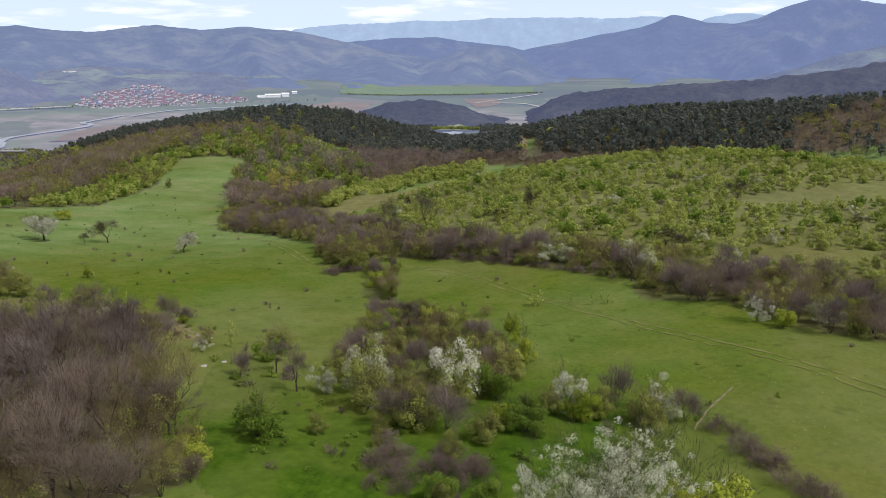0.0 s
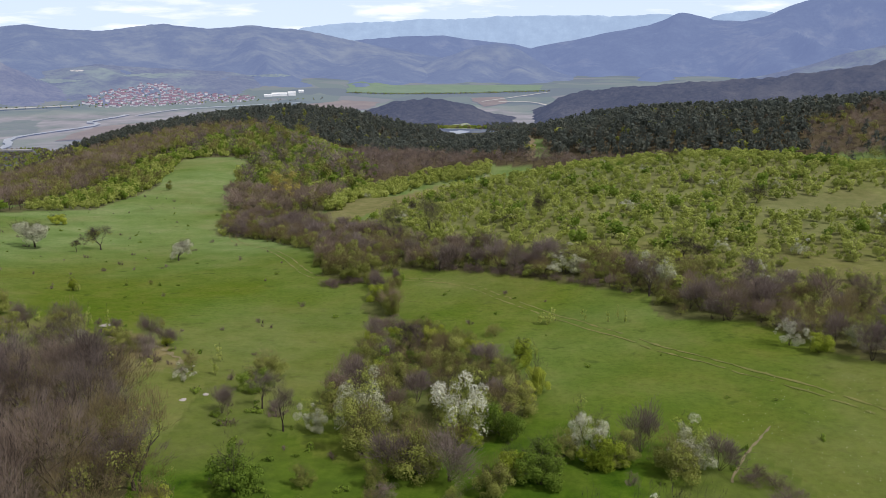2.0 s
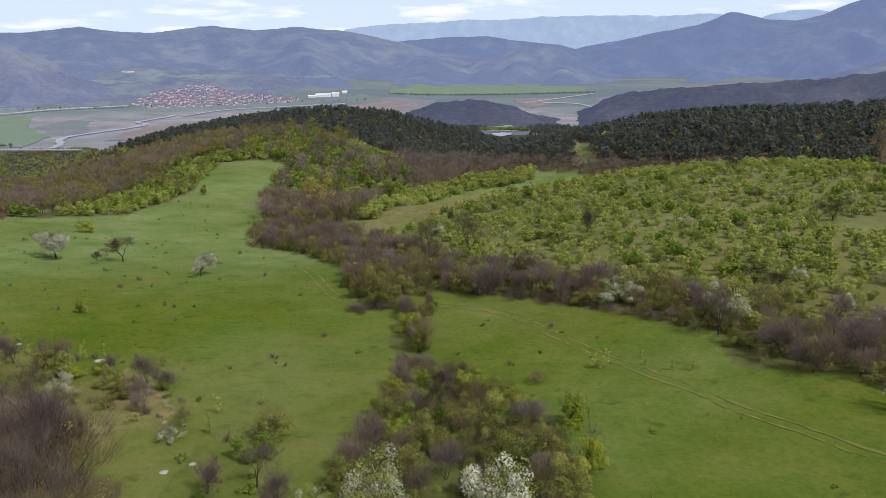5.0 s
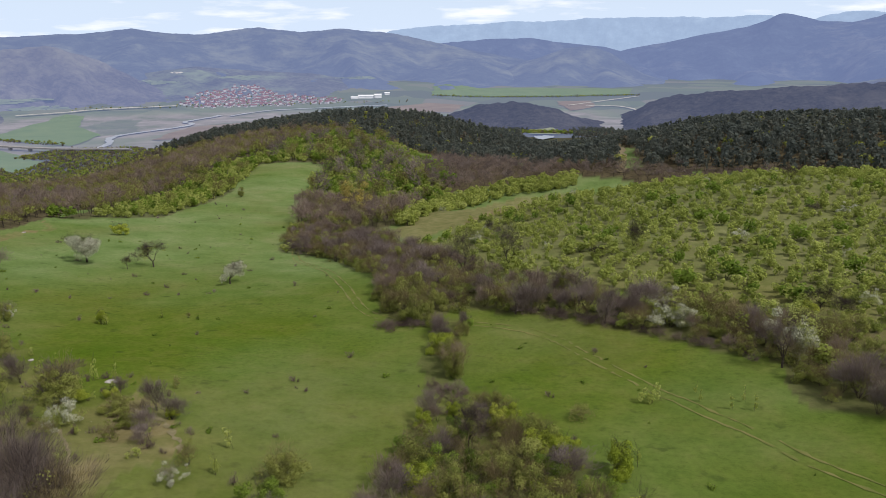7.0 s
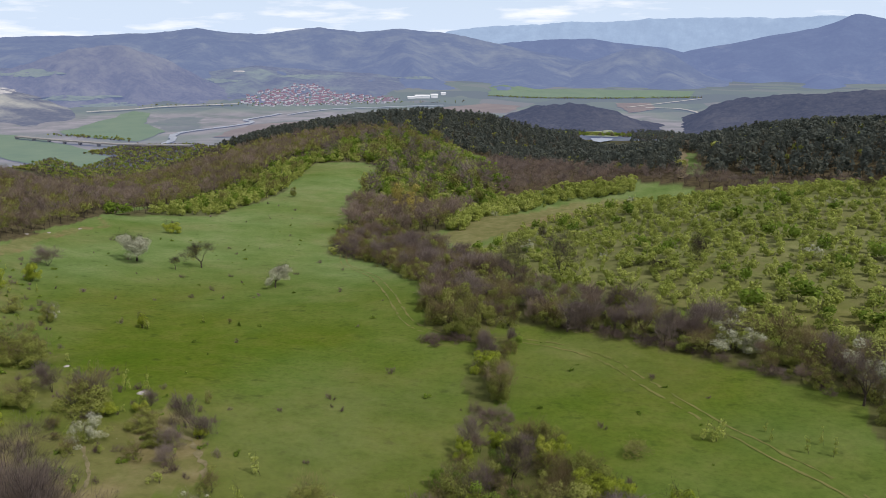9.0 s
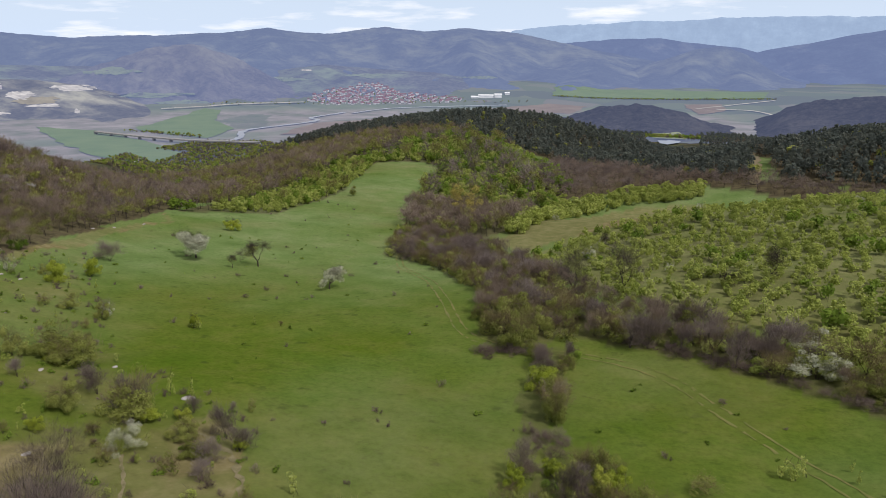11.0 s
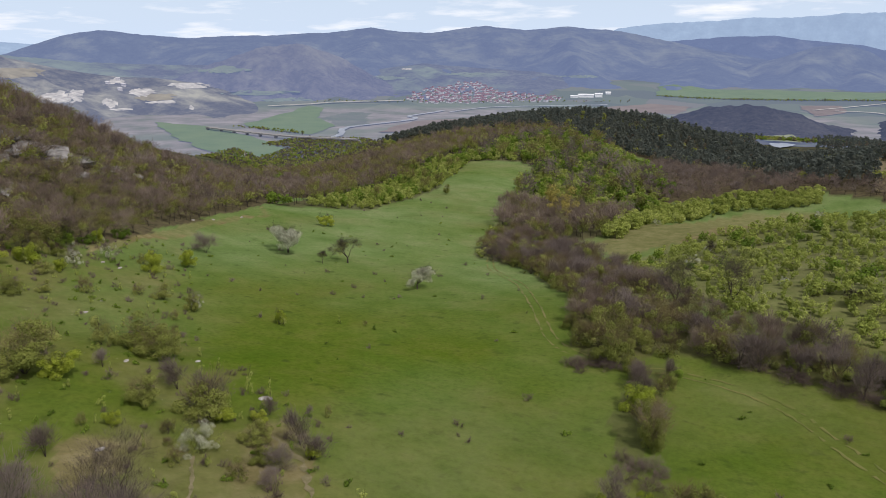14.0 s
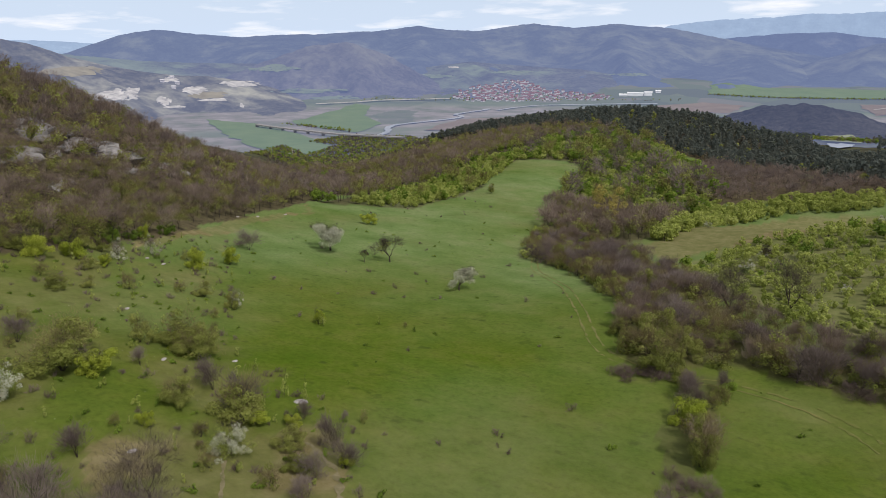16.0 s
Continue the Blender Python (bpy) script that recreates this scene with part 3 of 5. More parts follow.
def ridge(name, label, knots, far, front, mat, rough=0.3, low=0.0, seed=1, step=0.2, lump=0.0):
    """A mountain chain: its crest passes the given azimuths and elevations, in degrees, at the distance far."""
    az = np.arange(knots[0][0], knots[-1][0], step)
    el = np.interp(az, [k[0] for k in knots], [k[1] for k in knots])
    el = np.convolve(np.pad(el, 2, "edge"), [0.1, 0.2, 0.4, 0.2, 0.1], "valid")
    crest = 160 + far * np.tan(np.radians(el))
    t = np.concatenate([np.linspace(0, 1, 60), 1 + np.linspace(0.03, 0.5, 10)])
    A, T = np.meshgrid(np.radians(az), t, indexing="ij")
    R = far - front * (1 - T)
    X, Y = R * np.sin(A), R * np.cos(A)
    C = crest[:, None] + 0 * T
    rise = np.where(T < 1, (0.35 * T + 0.65 * T * T), 1 - 1.2 * (T - 1))
    spurs = np.abs(fractal(A * far, 0.45 * R + 0.15 * A * far, front * 0.5, 3, seed)) * 1.5 - 0.35 + 0.2 * fractal(X, Y, front * 0.2, 2, seed + 2)
    fold = np.clip(4 * T * (1 - T), 0, 1) * (C - low)
    L = height(X, Y) - 5 * (1 - T)
    Z = L + (C - L) * rise - rough * fold * spurs + (C - low) * 0.012 * fractal(X, Y, front * 0.06, 3, seed + 5) + lump * fractal(X, Y, 17, 2, seed + 6)
    n, k = X.shape
    i, j = np.meshgrid(np.arange(n - 1), np.arange(k - 1), indexing="ij")
    p = i * k + j
    me = bpy.data.meshes.new(name)
    me.from_pydata(np.stack([X, Y, Z], -1).reshape(-1, 3), [], np.stack([p, p + k, p + k + 1, p + 1], -1).reshape(-1, 4))
    me.polygons.foreach_set("use_smooth", np.ones(len(me.polygons), bool))
    me.materials.append(mat)
    RIDGES.append(BVHTree.FromPolygons([v.co for v in me.vertices], [tuple(f.vertices) for f in me.polygons]))
    tagged(new(name, me), label, "mountain", kind="structure")


# Bluish base colours and blue emission paint the haze, stronger farther off.
FAR_HAZE = mountain_material("far_range", (0.07, 0.09, 0.10), (0.11, 0.13, 0.13), (0.41, 0.53, 0.75), 0.66, 0.54, 30.0, 0.4)
HAZY_WOOD = mountain_material("blue_woods", (0.026, 0.033, 0.036), (0.075, 0.075, 0.06), HAZE_BLUE, 0.37, 0.52, 22.0, 0.6)
GREY_WOOD = mountain_material("grey_woods", (0.036, 0.042, 0.036), (0.082, 0.085, 0.055), HAZE_BLUE, 0.35, 0.50, 20.0, 0.6)
DARK_WOOD = mountain_material("dark_woods", (0.034, 0.032, 0.031), (0.060, 0.054, 0.046), HAZE_BLUE, 0.125, 0.52, 11.0, 1.3)
QUARRY_SLOPE = mountain_material("quarry_slope", (0.07, 0.066, 0.052), (0.25, 0.235, 0.16), HAZE_BLUE, 0.22, 0.47)
BROWN_SLOPE = mountain_material("brown_hill", (0.062, 0.056, 0.048), (0.105, 0.098, 0.066), HAZE_BLUE, 0.31, 0.5)
SLOPE = mountain_material("slope_fields", (0.06, 0.06, 0.05), (0.105, 0.125, 0.066), HAZE_BLUE, 0.29, 0.46)
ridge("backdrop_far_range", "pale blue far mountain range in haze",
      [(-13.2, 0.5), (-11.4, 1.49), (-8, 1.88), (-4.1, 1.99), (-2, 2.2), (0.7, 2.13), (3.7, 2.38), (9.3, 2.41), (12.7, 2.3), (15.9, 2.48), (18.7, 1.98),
       (20.2, 2.43), (21.4, 2.57), (23, 2.5), (25.1, 1.72), (30, 1)], 4780, 500, FAR_HAZE, 0.15, 60, 3)
ridge("backdrop_far_left", "pale far ridge in haze", [(-64, 0.42), (-57, 0.43), (-55.4, 0.36), (-52.2, 0.14), (-50, -0.5)], 4700, 500, FAR_HAZE, 0.15, 60, 4)
ridge("backdrop_right_mountain", "wooded mountain with a blunt rocky summit, dark blue from painted haze",
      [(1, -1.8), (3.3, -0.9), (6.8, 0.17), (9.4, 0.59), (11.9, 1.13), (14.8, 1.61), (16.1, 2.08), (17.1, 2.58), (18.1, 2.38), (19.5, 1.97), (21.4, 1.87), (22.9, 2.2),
       (24.1, 2.75), (25, 3.1), (26.7, 3.46), (28.4, 3.38), (30.7, 2.96), (36.2, 2.56), (50, 2)], 4350, 1500, HAZY_WOOD, 0.5, 30, 7)
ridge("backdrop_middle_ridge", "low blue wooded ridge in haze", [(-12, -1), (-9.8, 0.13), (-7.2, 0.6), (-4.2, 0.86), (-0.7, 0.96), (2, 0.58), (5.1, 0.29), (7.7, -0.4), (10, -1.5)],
      4050, 700, HAZY_WOOD, 0.4, 30, 9)
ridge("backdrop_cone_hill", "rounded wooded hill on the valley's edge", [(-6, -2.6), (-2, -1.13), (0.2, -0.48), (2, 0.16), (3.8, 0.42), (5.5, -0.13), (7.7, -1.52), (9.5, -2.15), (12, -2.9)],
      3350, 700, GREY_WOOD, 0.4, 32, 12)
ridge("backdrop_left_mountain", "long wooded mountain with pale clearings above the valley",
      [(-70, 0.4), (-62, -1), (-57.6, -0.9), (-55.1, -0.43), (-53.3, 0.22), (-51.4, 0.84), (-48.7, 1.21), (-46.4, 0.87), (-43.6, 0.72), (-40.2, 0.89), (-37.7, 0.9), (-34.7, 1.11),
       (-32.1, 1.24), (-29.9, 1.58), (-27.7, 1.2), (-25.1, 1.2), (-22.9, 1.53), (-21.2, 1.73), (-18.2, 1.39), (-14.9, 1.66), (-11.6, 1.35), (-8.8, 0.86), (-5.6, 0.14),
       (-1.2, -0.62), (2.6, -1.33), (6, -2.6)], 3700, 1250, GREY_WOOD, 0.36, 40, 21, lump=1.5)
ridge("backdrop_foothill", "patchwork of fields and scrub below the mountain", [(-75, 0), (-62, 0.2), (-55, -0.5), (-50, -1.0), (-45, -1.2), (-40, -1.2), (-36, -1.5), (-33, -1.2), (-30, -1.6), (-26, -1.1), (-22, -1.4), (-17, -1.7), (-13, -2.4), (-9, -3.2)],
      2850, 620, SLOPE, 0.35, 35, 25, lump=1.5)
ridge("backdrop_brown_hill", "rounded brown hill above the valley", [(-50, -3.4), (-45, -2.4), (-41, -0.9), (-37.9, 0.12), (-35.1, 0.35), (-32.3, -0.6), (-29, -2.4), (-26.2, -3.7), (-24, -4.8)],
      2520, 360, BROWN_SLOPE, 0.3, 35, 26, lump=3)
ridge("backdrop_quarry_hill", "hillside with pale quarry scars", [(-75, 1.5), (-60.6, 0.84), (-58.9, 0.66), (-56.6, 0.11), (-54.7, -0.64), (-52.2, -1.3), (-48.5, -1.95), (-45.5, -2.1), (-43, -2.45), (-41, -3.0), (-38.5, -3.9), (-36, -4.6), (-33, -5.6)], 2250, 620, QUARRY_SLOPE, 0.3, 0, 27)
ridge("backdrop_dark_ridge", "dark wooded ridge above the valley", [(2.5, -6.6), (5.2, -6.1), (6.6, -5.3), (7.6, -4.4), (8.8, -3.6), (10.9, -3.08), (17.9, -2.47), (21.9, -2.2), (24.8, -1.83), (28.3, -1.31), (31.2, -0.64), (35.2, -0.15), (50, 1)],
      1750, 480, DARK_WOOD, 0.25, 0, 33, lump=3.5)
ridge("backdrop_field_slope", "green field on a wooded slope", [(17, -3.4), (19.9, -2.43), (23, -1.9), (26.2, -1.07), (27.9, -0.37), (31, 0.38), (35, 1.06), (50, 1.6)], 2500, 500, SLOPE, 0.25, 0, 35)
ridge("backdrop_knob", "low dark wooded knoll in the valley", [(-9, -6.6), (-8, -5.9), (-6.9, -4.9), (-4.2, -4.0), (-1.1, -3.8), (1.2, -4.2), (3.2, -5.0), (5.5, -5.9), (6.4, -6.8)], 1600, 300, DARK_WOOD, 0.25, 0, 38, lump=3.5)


# ---- plants ----
def several(n, seed, *args, **more):
    return [plant_model(seed + k, *args, **more) for k in range(n)]


# height, stems, levels, forks, spread, crown layers: count, size, clump radius (leaves) or spread (twigs) as a share of the height, slim, material
SHRUB = several(6, 100, 3.0, 6, 1, 1, 0.5, [(1300, 0.19, 0.17, 1.0, LEAF_YELLOW), (120, 0.5, 0.08, 0.07, TWIG_BROWN)], lean=0.5, thick=0.009, low=0.04, clumps=13)
SHRUB_FAR = several(6, 120, 3.0, 2, 1, 1, 0.5, [(260, 0.36, 0.19, 1.0, LEAF_YELLOW)], lean=0.5, thick=0.009, low=0.04, clumps=8)
GREEN_FAR = several(4, 130, 4.0, 2, 1, 1, 0.5, [(170, 0.62, 0.2, 1.0, LEAF_GREEN)], lean=0.6, thick=0.009, low=0.04, clumps=8)
BARE_SHRUB = several(4, 140, 3.2, 6, 1, 2, 0.5, [(1900, 0.62, 0.09, 0.05, TWIG_BROWN), (90, 0.2, 0.12, 1.0, LEAF_OLIVE)], lean=0.45, thick=0.008, low=0.03)
GREY_SHRUB = several(4, 145, 3.2, 6, 1, 2, 0.5, [(1900, 0.62, 0.09, 0.05, TWIG_GREY)], lean=0.4, thick=0.008, low=0.03)
BUD_SHRUB = several(4, 160, 3.4, 5, 1, 2, 0.5, [(1100, 0.55, 0.09, 0.05, TWIG_BUD), (520, 0.2, 0.15, 1.0, LEAF_OLIVE)], lean=0.45, thick=0.010, low=0.04)
BARE_TREE = several(4, 180, 6.0, 1, 2, 2, 0.45, [(3000, 0.75, 0.035, 0.022, TWIG_BROWN), (300, 0.8, 0.02, 0.03, TWIG_DARK)], trunk=0.12, thick=0.018, girth=0.8, rise=1.0)
GREY_TREE = several(3, 185, 6.0, 1, 2, 2, 0.6, [(2600, 0.7, 0.035, 0.022, TWIG_GREY), (300, 0.8, 0.02, 0.03, TWIG_DARK)], trunk=0.2, thick=0.02, girth=0.9, rise=1.0)
BUD_TREE = several(3, 187, 5.0, 3, 2, 2, 0.8, [(2000, 0.6, 0.04, 0.026, TWIG_BUD), (500, 0.12, 0.1, 1.0, LEAF_OLIVE)], lean=0.4, thick=0.014)
BARE_TREE_FAR = several(4, 190, 6.0, 1, 1, 1, 0.8, [(260, 1.15, 0.09, 0.11, TWIG_BROWN)], trunk=0.2, thick=0.012, rise=0.7)
GREY_TREE_FAR = several(3, 193, 6.0, 1, 1, 1, 0.8, [(260, 1.15, 0.09, 0.11, TWIG_GREY)], trunk=0.2, thick=0.012, rise=0.7)
BUD_TREE_FAR = several(4, 195, 6.0, 1, 1, 1, 0.8, [(130, 1.1, 0.09, 0.11, TWIG_BUD), (190, 0.44, 0.17, 1.0, LEAF_OLIVE)], trunk=0.2, thick=0.012, clumps=7)
OAK = several(4, 203, 6.0, 1, 2, 1, 0.8, [(700, 0.9, 0.07, 0.06, TWIG_BROWN), (70, 0.25, 0.14, 1.0, LEAF_OLIVE)], trunk=0.2, thick=0.012, rise=0.6)
OAK_BUD = several(4, 207, 6.0, 1, 2, 1, 0.8, [(420, 0.9, 0.07, 0.06, TWIG_BUD), (420, 0.26, 0.14, 1.0, LEAF_OLIVE)], trunk=0.2, thick=0.012, rise=0.6)
VALLEY_TREE = several(4, 330, 5.0, 1, 1, 1, 0.7, [(64, 0.95, 0.2, 1.0, LEAF_OLIVE)], trunk=0.15, thick=0.01, clumps=7) + several(3, 335, 5.0, 1, 1, 1, 0.7, [(64, 0.95, 0.2, 1.0, LEAF_GREEN)], trunk=0.15, thick=0.01, clumps=7) + several(3, 340, 5.0, 1, 1, 1, 0.7, [(64, 0.95, 0.2, 1.0, LEAF_DUN)], trunk=0.15, thick=0.01, clumps=7)
BIG_BARE = several(2, 197, 8.0, 1, 3, 2, 0.5, [(4200, 0.75, 0.025, 0.014, TWIG_DARK), (2500, 0.6, 0.03, 0.016, TWIG_GREY)], trunk=0.16, thick=0.02, girth=0.85, low=0.2)
DARK_TREE = several(3, 200, 5.0, 1, 2, 2, 0.9, [(3600, 0.5, 0.06, 0.04, TWIG_DARK), (420, 0.17, 0.12, 1.0, LEAF_OLIVE)], trunk=0.22, thick=0.024, girth=1.05)
PEAR = several(3, 210, 5.0, 1, 2, 2, 0.9, [(2600, 0.15, 0.1, 1.0, BLOSSOM_THIN), (2200, 0.15, 0.1, 1.0, BLOSSOM), (2200, 0.45, 0.05, 0.04, TWIG_DARK)], trunk=0.22, thick=0.024, girth=1.1, low=0.3, clumps=40)
PEAR_NEAR = several(1, 222, 9.5, 9, 3, 2, 0.9, [(36000, 0.088, 0.034, 1.0, BLOSSOM), (16000, 0.085, 0.036, 1.0, BLOSSOM_THIN), (6000, 0.08, 0.03, 1.0, LEAF_OLIVE), (5000, 0.6, 0.02, 0.025, TWIG_DARK)], lean=0.75, thick=0.012, girth=1.1, clumps=560)
PEAR_BUSH = several(3, 225, 4.5, 6, 2, 2, 0.6, [(4600, 0.11, 0.1, 1.0, BLOSSOM), (1700, 0.13, 0.12, 1.0, LEAF_YELLOW), (700, 0.4, 0.05, 0.04, TWIG_DARK)], lean=0.6, thick=0.009, low=0.08, clumps=34)
THIN_BUSH = several(3, 228, 4.5, 6, 2, 2, 0.6, [(2200, 0.12, 0.09, 1.0, BLOSSOM_THIN), (1300, 0.45, 0.06, 0.045, TWIG_GREY)], lean=0.5, thick=0.009, low=0.06, clumps=26)
OLIVE = several(4, 230, 4.8, 6, 2, 2, 0.7, [(5200, 0.15, 0.12, 1.0, LEAF_OLIVE), (1300, 0.5, 0.06, 0.04, TWIG_BUD)], lean=0.55, thick=0.008, low=0.04, clumps=34)
YELLOW = several(4, 240, 4.0, 6, 2, 2, 0.7, [(4600, 0.15, 0.13, 1.0, LEAF_BRIGHT), (300, 0.4, 0.05, 0.05, TWIG_DARK)], lean=0.6, thick=0.008, low=0.05, clumps=28)
GREEN = several(3, 250, 4.0, 6, 2, 2, 0.7, [(4600, 0.15, 0.13, 1.0, LEAF_GREEN), (300, 0.4, 0.05, 0.05, TWIG_DARK)], lean=0.6, thick=0.008, low=0.04, clumps=28)
TAN_TREE = several(1, 255, 12.0, 3, 2, 2, 0.7, [(2600, 0.42, 0.1, 1.0, LEAF_TAN), (900, 1.0, 0.06, 0.05, TWIG_BUD)], lean=0.5, thick=0.012, low=0.1, clumps=34)
SAPLING = several(4, 260, 1.6, 1, 1, 2, 0.5, [(170, 0.11, 0.11, 1.0, LEAF_YELLOW)], lean=0.1, thick=0.012, girth=0.8, clumps=10)
BRAMBLE = several(3, 270, 1.2, 9, 1, 2, 0.9, [(1900, 0.24, 0.12, 0.06, TWIG_BRAMBLE), (60, 0.08, 0.12, 1.0, LEAF_OLIVE)], lean=1.0, thick=0.008, girth=1.8, rise=0.5)


def pine_model(seed, tall):
    """A young pine: a stem with an uneven cone of needle tufts."""
    rng = random.Random(seed)
    w = Wood(seed)
    w.tube(Vector((0, 0, -0.2)), Vector((0, 0, tall * 0.9)), 0.12, 0.03, 3)
    ends = []
    for k in range(12):
        h, a = tall * (0.3 + 0.66 * k / 12), k * 2.4 + rng.random()
        reach = tall * 0.21 * (1.1 - (k / 12) ** 1.5) * rng.uniform(0.6, 1.1)
        ends.append((Vector((math.cos(a) * reach, math.sin(a) * reach, h)), Vector((0, 0, 1))))
    v, f = leaf_clumps(ends, 58, rng, tall * 0.19, tall * 0.14, 12)
    return [mesh_of("wood", w.v, w.f, BARK), mesh_of("crown", v, f, PINE)]


PINE_TREE = [pine_model(300 + k, 6.0) for k in range(5)]


def row_of(models, name, label, category, rows, nominal, group="", seed=0):
    """Plants at x, y with height and width in metres."""
    rng = random.Random(seed)
    first = {}
    for x, y, tall, wide in rows:
        k = rng.randrange(len(models))
        m = on_ground(x, y, tall / nominal, rng.random() * 6.283, wide / nominal)
        if k not in first:
            first[k] = plant(name, label, category, models[k], group)
            first[k].matrix_basis = m
        else:
            copy_thing(first[k], m).matrix_basis = m


def grown(models, name, label, category, places, low, high, group, seed):
    """Plants strewn at places, each with a size of its own."""
    rng = random.Random(seed)
    first = {}
    for x, y in places:
        k = rng.randrange(len(models))
        tall = rng.uniform(low, high)
        m = on_ground(x, y, tall, rng.random() * 6.283, tall * rng.uniform(0.85, 1.25))
        if k not in first:
            first[k] = plant(name, label, category, models[k], group)
            first[k].matrix_basis = m
        else:
            copy_thing(first[k], m).matrix_basis = m


# single trees and bushes: x, y, height, width
row_of(PEAR_NEAR, "blossoming_tree", "large wild pear tree covered in white blossom", "tree", [(9.6, 36.5, 10.2, 9.2)], 9.5)
row_of(PEAR, "blossoming_tree", "small wild pear tree in white blossom on the meadow", "tree",
       [(-59.8, 156.9, 5.2, 6), (-97.3, 166.6, 7.8, 9)], 5.0, "trees on the meadow", 1)
row_of(PEAR_BUSH, "blossoming_bush", "dense white-flowering bush among green leaves", "bush",
       [(-7, 62.4, 7.2, 6), (1.5, 62.9, 7.2, 6.6), (-11.4, 62.1, 3.7, 3.2), (11.5, 58.6, 5.4, 4.2), (19.2, 56.8, 4.2, 4.8), (33.7, 113.6, 7.4, 8), (-41.3, 80.1, 3.6, 3.6),
        (-60.2, 73.8, 4.3, 4.2), (20.3, 124.2, 5.4, 7.3), (37.1, 100.2, 2.6, 2), (46.8, 81.4, 4, 4.5)], 4.5, "white-flowering bushes", 2)
row_of(THIN_BUSH, "blossoming_bush", "grey bush with sparse pale blossom", "bush",
       [(-73.7, 113.7, 3.4, 2.4), (-97.9, 113.5, 3.8, 3.2), (-102, 123.2, 4, 2.7), (-26.4, 72, 2.1, 2.5), (51.8, 111.2, 2.7, 3.7), (21.4, 132.6, 3.5, 5.8), (40, 84.1, 4.8, 4.3)], 4.5, "bushes with sparse blossom", 21)
row_of(DARK_TREE, "bare_tree", "small dark tree with a dense crown of bare twigs", "tree",
       [(-83, 168.9, 5.9, 7.4), (-85.7, 163.1, 3, 2.7), (19.8, 161.7, 7, 4.4), (73.3, 173, 4.7, 5.6), (-4.7, 86, 4.8, 3), (-4.9, 89.4, 3.6, 3.7), (42.8, 124.2, 3.8, 4.4)], 5.0, "", 3)
row_of(BIG_BARE, "bare_tree", "dark leafless tree with a dense crown of twigs", "tree", [(-3.7, 155.9, 10, 9), (-11.9, 153.9, 9.6, 8.6), (-37.8, 69.7, 6.5, 8)], 8.0, "tall bare trees", 44)
row_of(GREY_TREE, "bare_tree", "small leafless brown tree", "tree", [(-34.5, 66.5, 5.4, 6), (-50, 66, 3.4, 6), (-14, 61.6, 4.5, 3.6), (-17, 66, 3.6, 3.6), (-36, 61, 7.4, 6.4), (-31, 62.5, 8, 7), (-29.5, 61, 7, 6.2), (-33, 57, 7.2, 6), (-27.5, 55, 6.6, 6)], 6.0, "", 4)
row_of(YELLOW, "leafy_bush", "bush in bright yellow-green spring leaf", "bush",
       [(12.5, 55.9, 3.9, 3.7), (-11.3, 114.7, 4.3, 5.4), (-93.9, 125.5, 5.4, 4.3), (-95.2, 134.1, 5, 3.6), (-113, 204.1, 4.5, 5.7), (-17.9, 45.5, 3, 4.4), (41.7, 80.8, 3.2, 3.5),
        (-59.7, 81.8, 3.6, 3.9), (-49, 78.5, 2.1, 1.6), (-33.2, 84.6, 1.9, 1.7), (-41.5, 87.9, 2.1, 2.1), (-44, 85.7, 1.9, 2.8), (-101.8, 102.7, 5.6, 4.9), (-100.2, 107.6, 5.3, 4.3)], 4.0, "bright green bushes", 5)
row_of(YELLOW, "leafy_bush", "small tree in bright yellow-green spring leaf", "bush",
       [(16.0, 37.4, 7.4, 6.4), (-110.6, 128.6, 4.9, 2.6), (-95.7, 109.8, 2.7, 2.6), (8.9, 72.5, 5.2, 2.8), (8.2, 81.9, 4, 3.9), (-62.3, 117.9, 3.1, 2.2), (-62.8, 94.7, 3.7, 3.2), (51.2, 83.7, 4.2, 2.9), (43.1, 100.9, 2.5, 2.6),
        (-2.2, 91.3, 3.4, 2.7), (40.5, 129.2, 2.4, 3.9)], 4.0, "bright green bushes", 25)
row_of(OLIVE, "budding_bush", "olive-green bush just coming into leaf", "bush",
       [(-62.2, 80.2, 5.4, 7.4), (-66, 83.5, 4.8, 6), (-63.9, 95.6, 4.8, 6.5), (-59.5, 94.5, 4.6, 5.4), (-45.3, 85.7, 5.2, 5.6), (-50.6, 83.4, 3.4, 3.8), (-36, 82, 2.4, 3), (-38.5, 84.5, 2.6, 3.2), (-114.9, 292.5, 4.6, 3.5), (-87.3, 96.1, 3, 3.6), (-66.5, 92, 3.6, 3.1),
        (-95.3, 106.3, 2.6, 3.3), (-104.4, 101.9, 3.4, 5), (-19, 76.2, 3.6, 4.6), (-6.8, 57.8, 5.2, 5.4), (-2.1, 54.1, 5.4, 5.3)], 4.8, "olive bushes", 6)
row_of(OLIVE, "budding_bush", "rounded olive bush with opening buds", "bush",
       [(40.1, 119.9, 3.8, 3.8), (43, 119.7, 3.6, 3.8), (0.3, 79.5, 5.1, 5.4), (-73.4, 113, 3.3, 2.7), (-16.5, 127.9, 6.4, 6.4), (-14.8, 133.1, 5.5, 5.3), (-18.9, 138.5, 6.3, 6.5), (6.1, 136.8, 6, 4.4),
        (-8.6, 105.3, 5.5, 3.3)], 4.8, "olive bushes", 26)
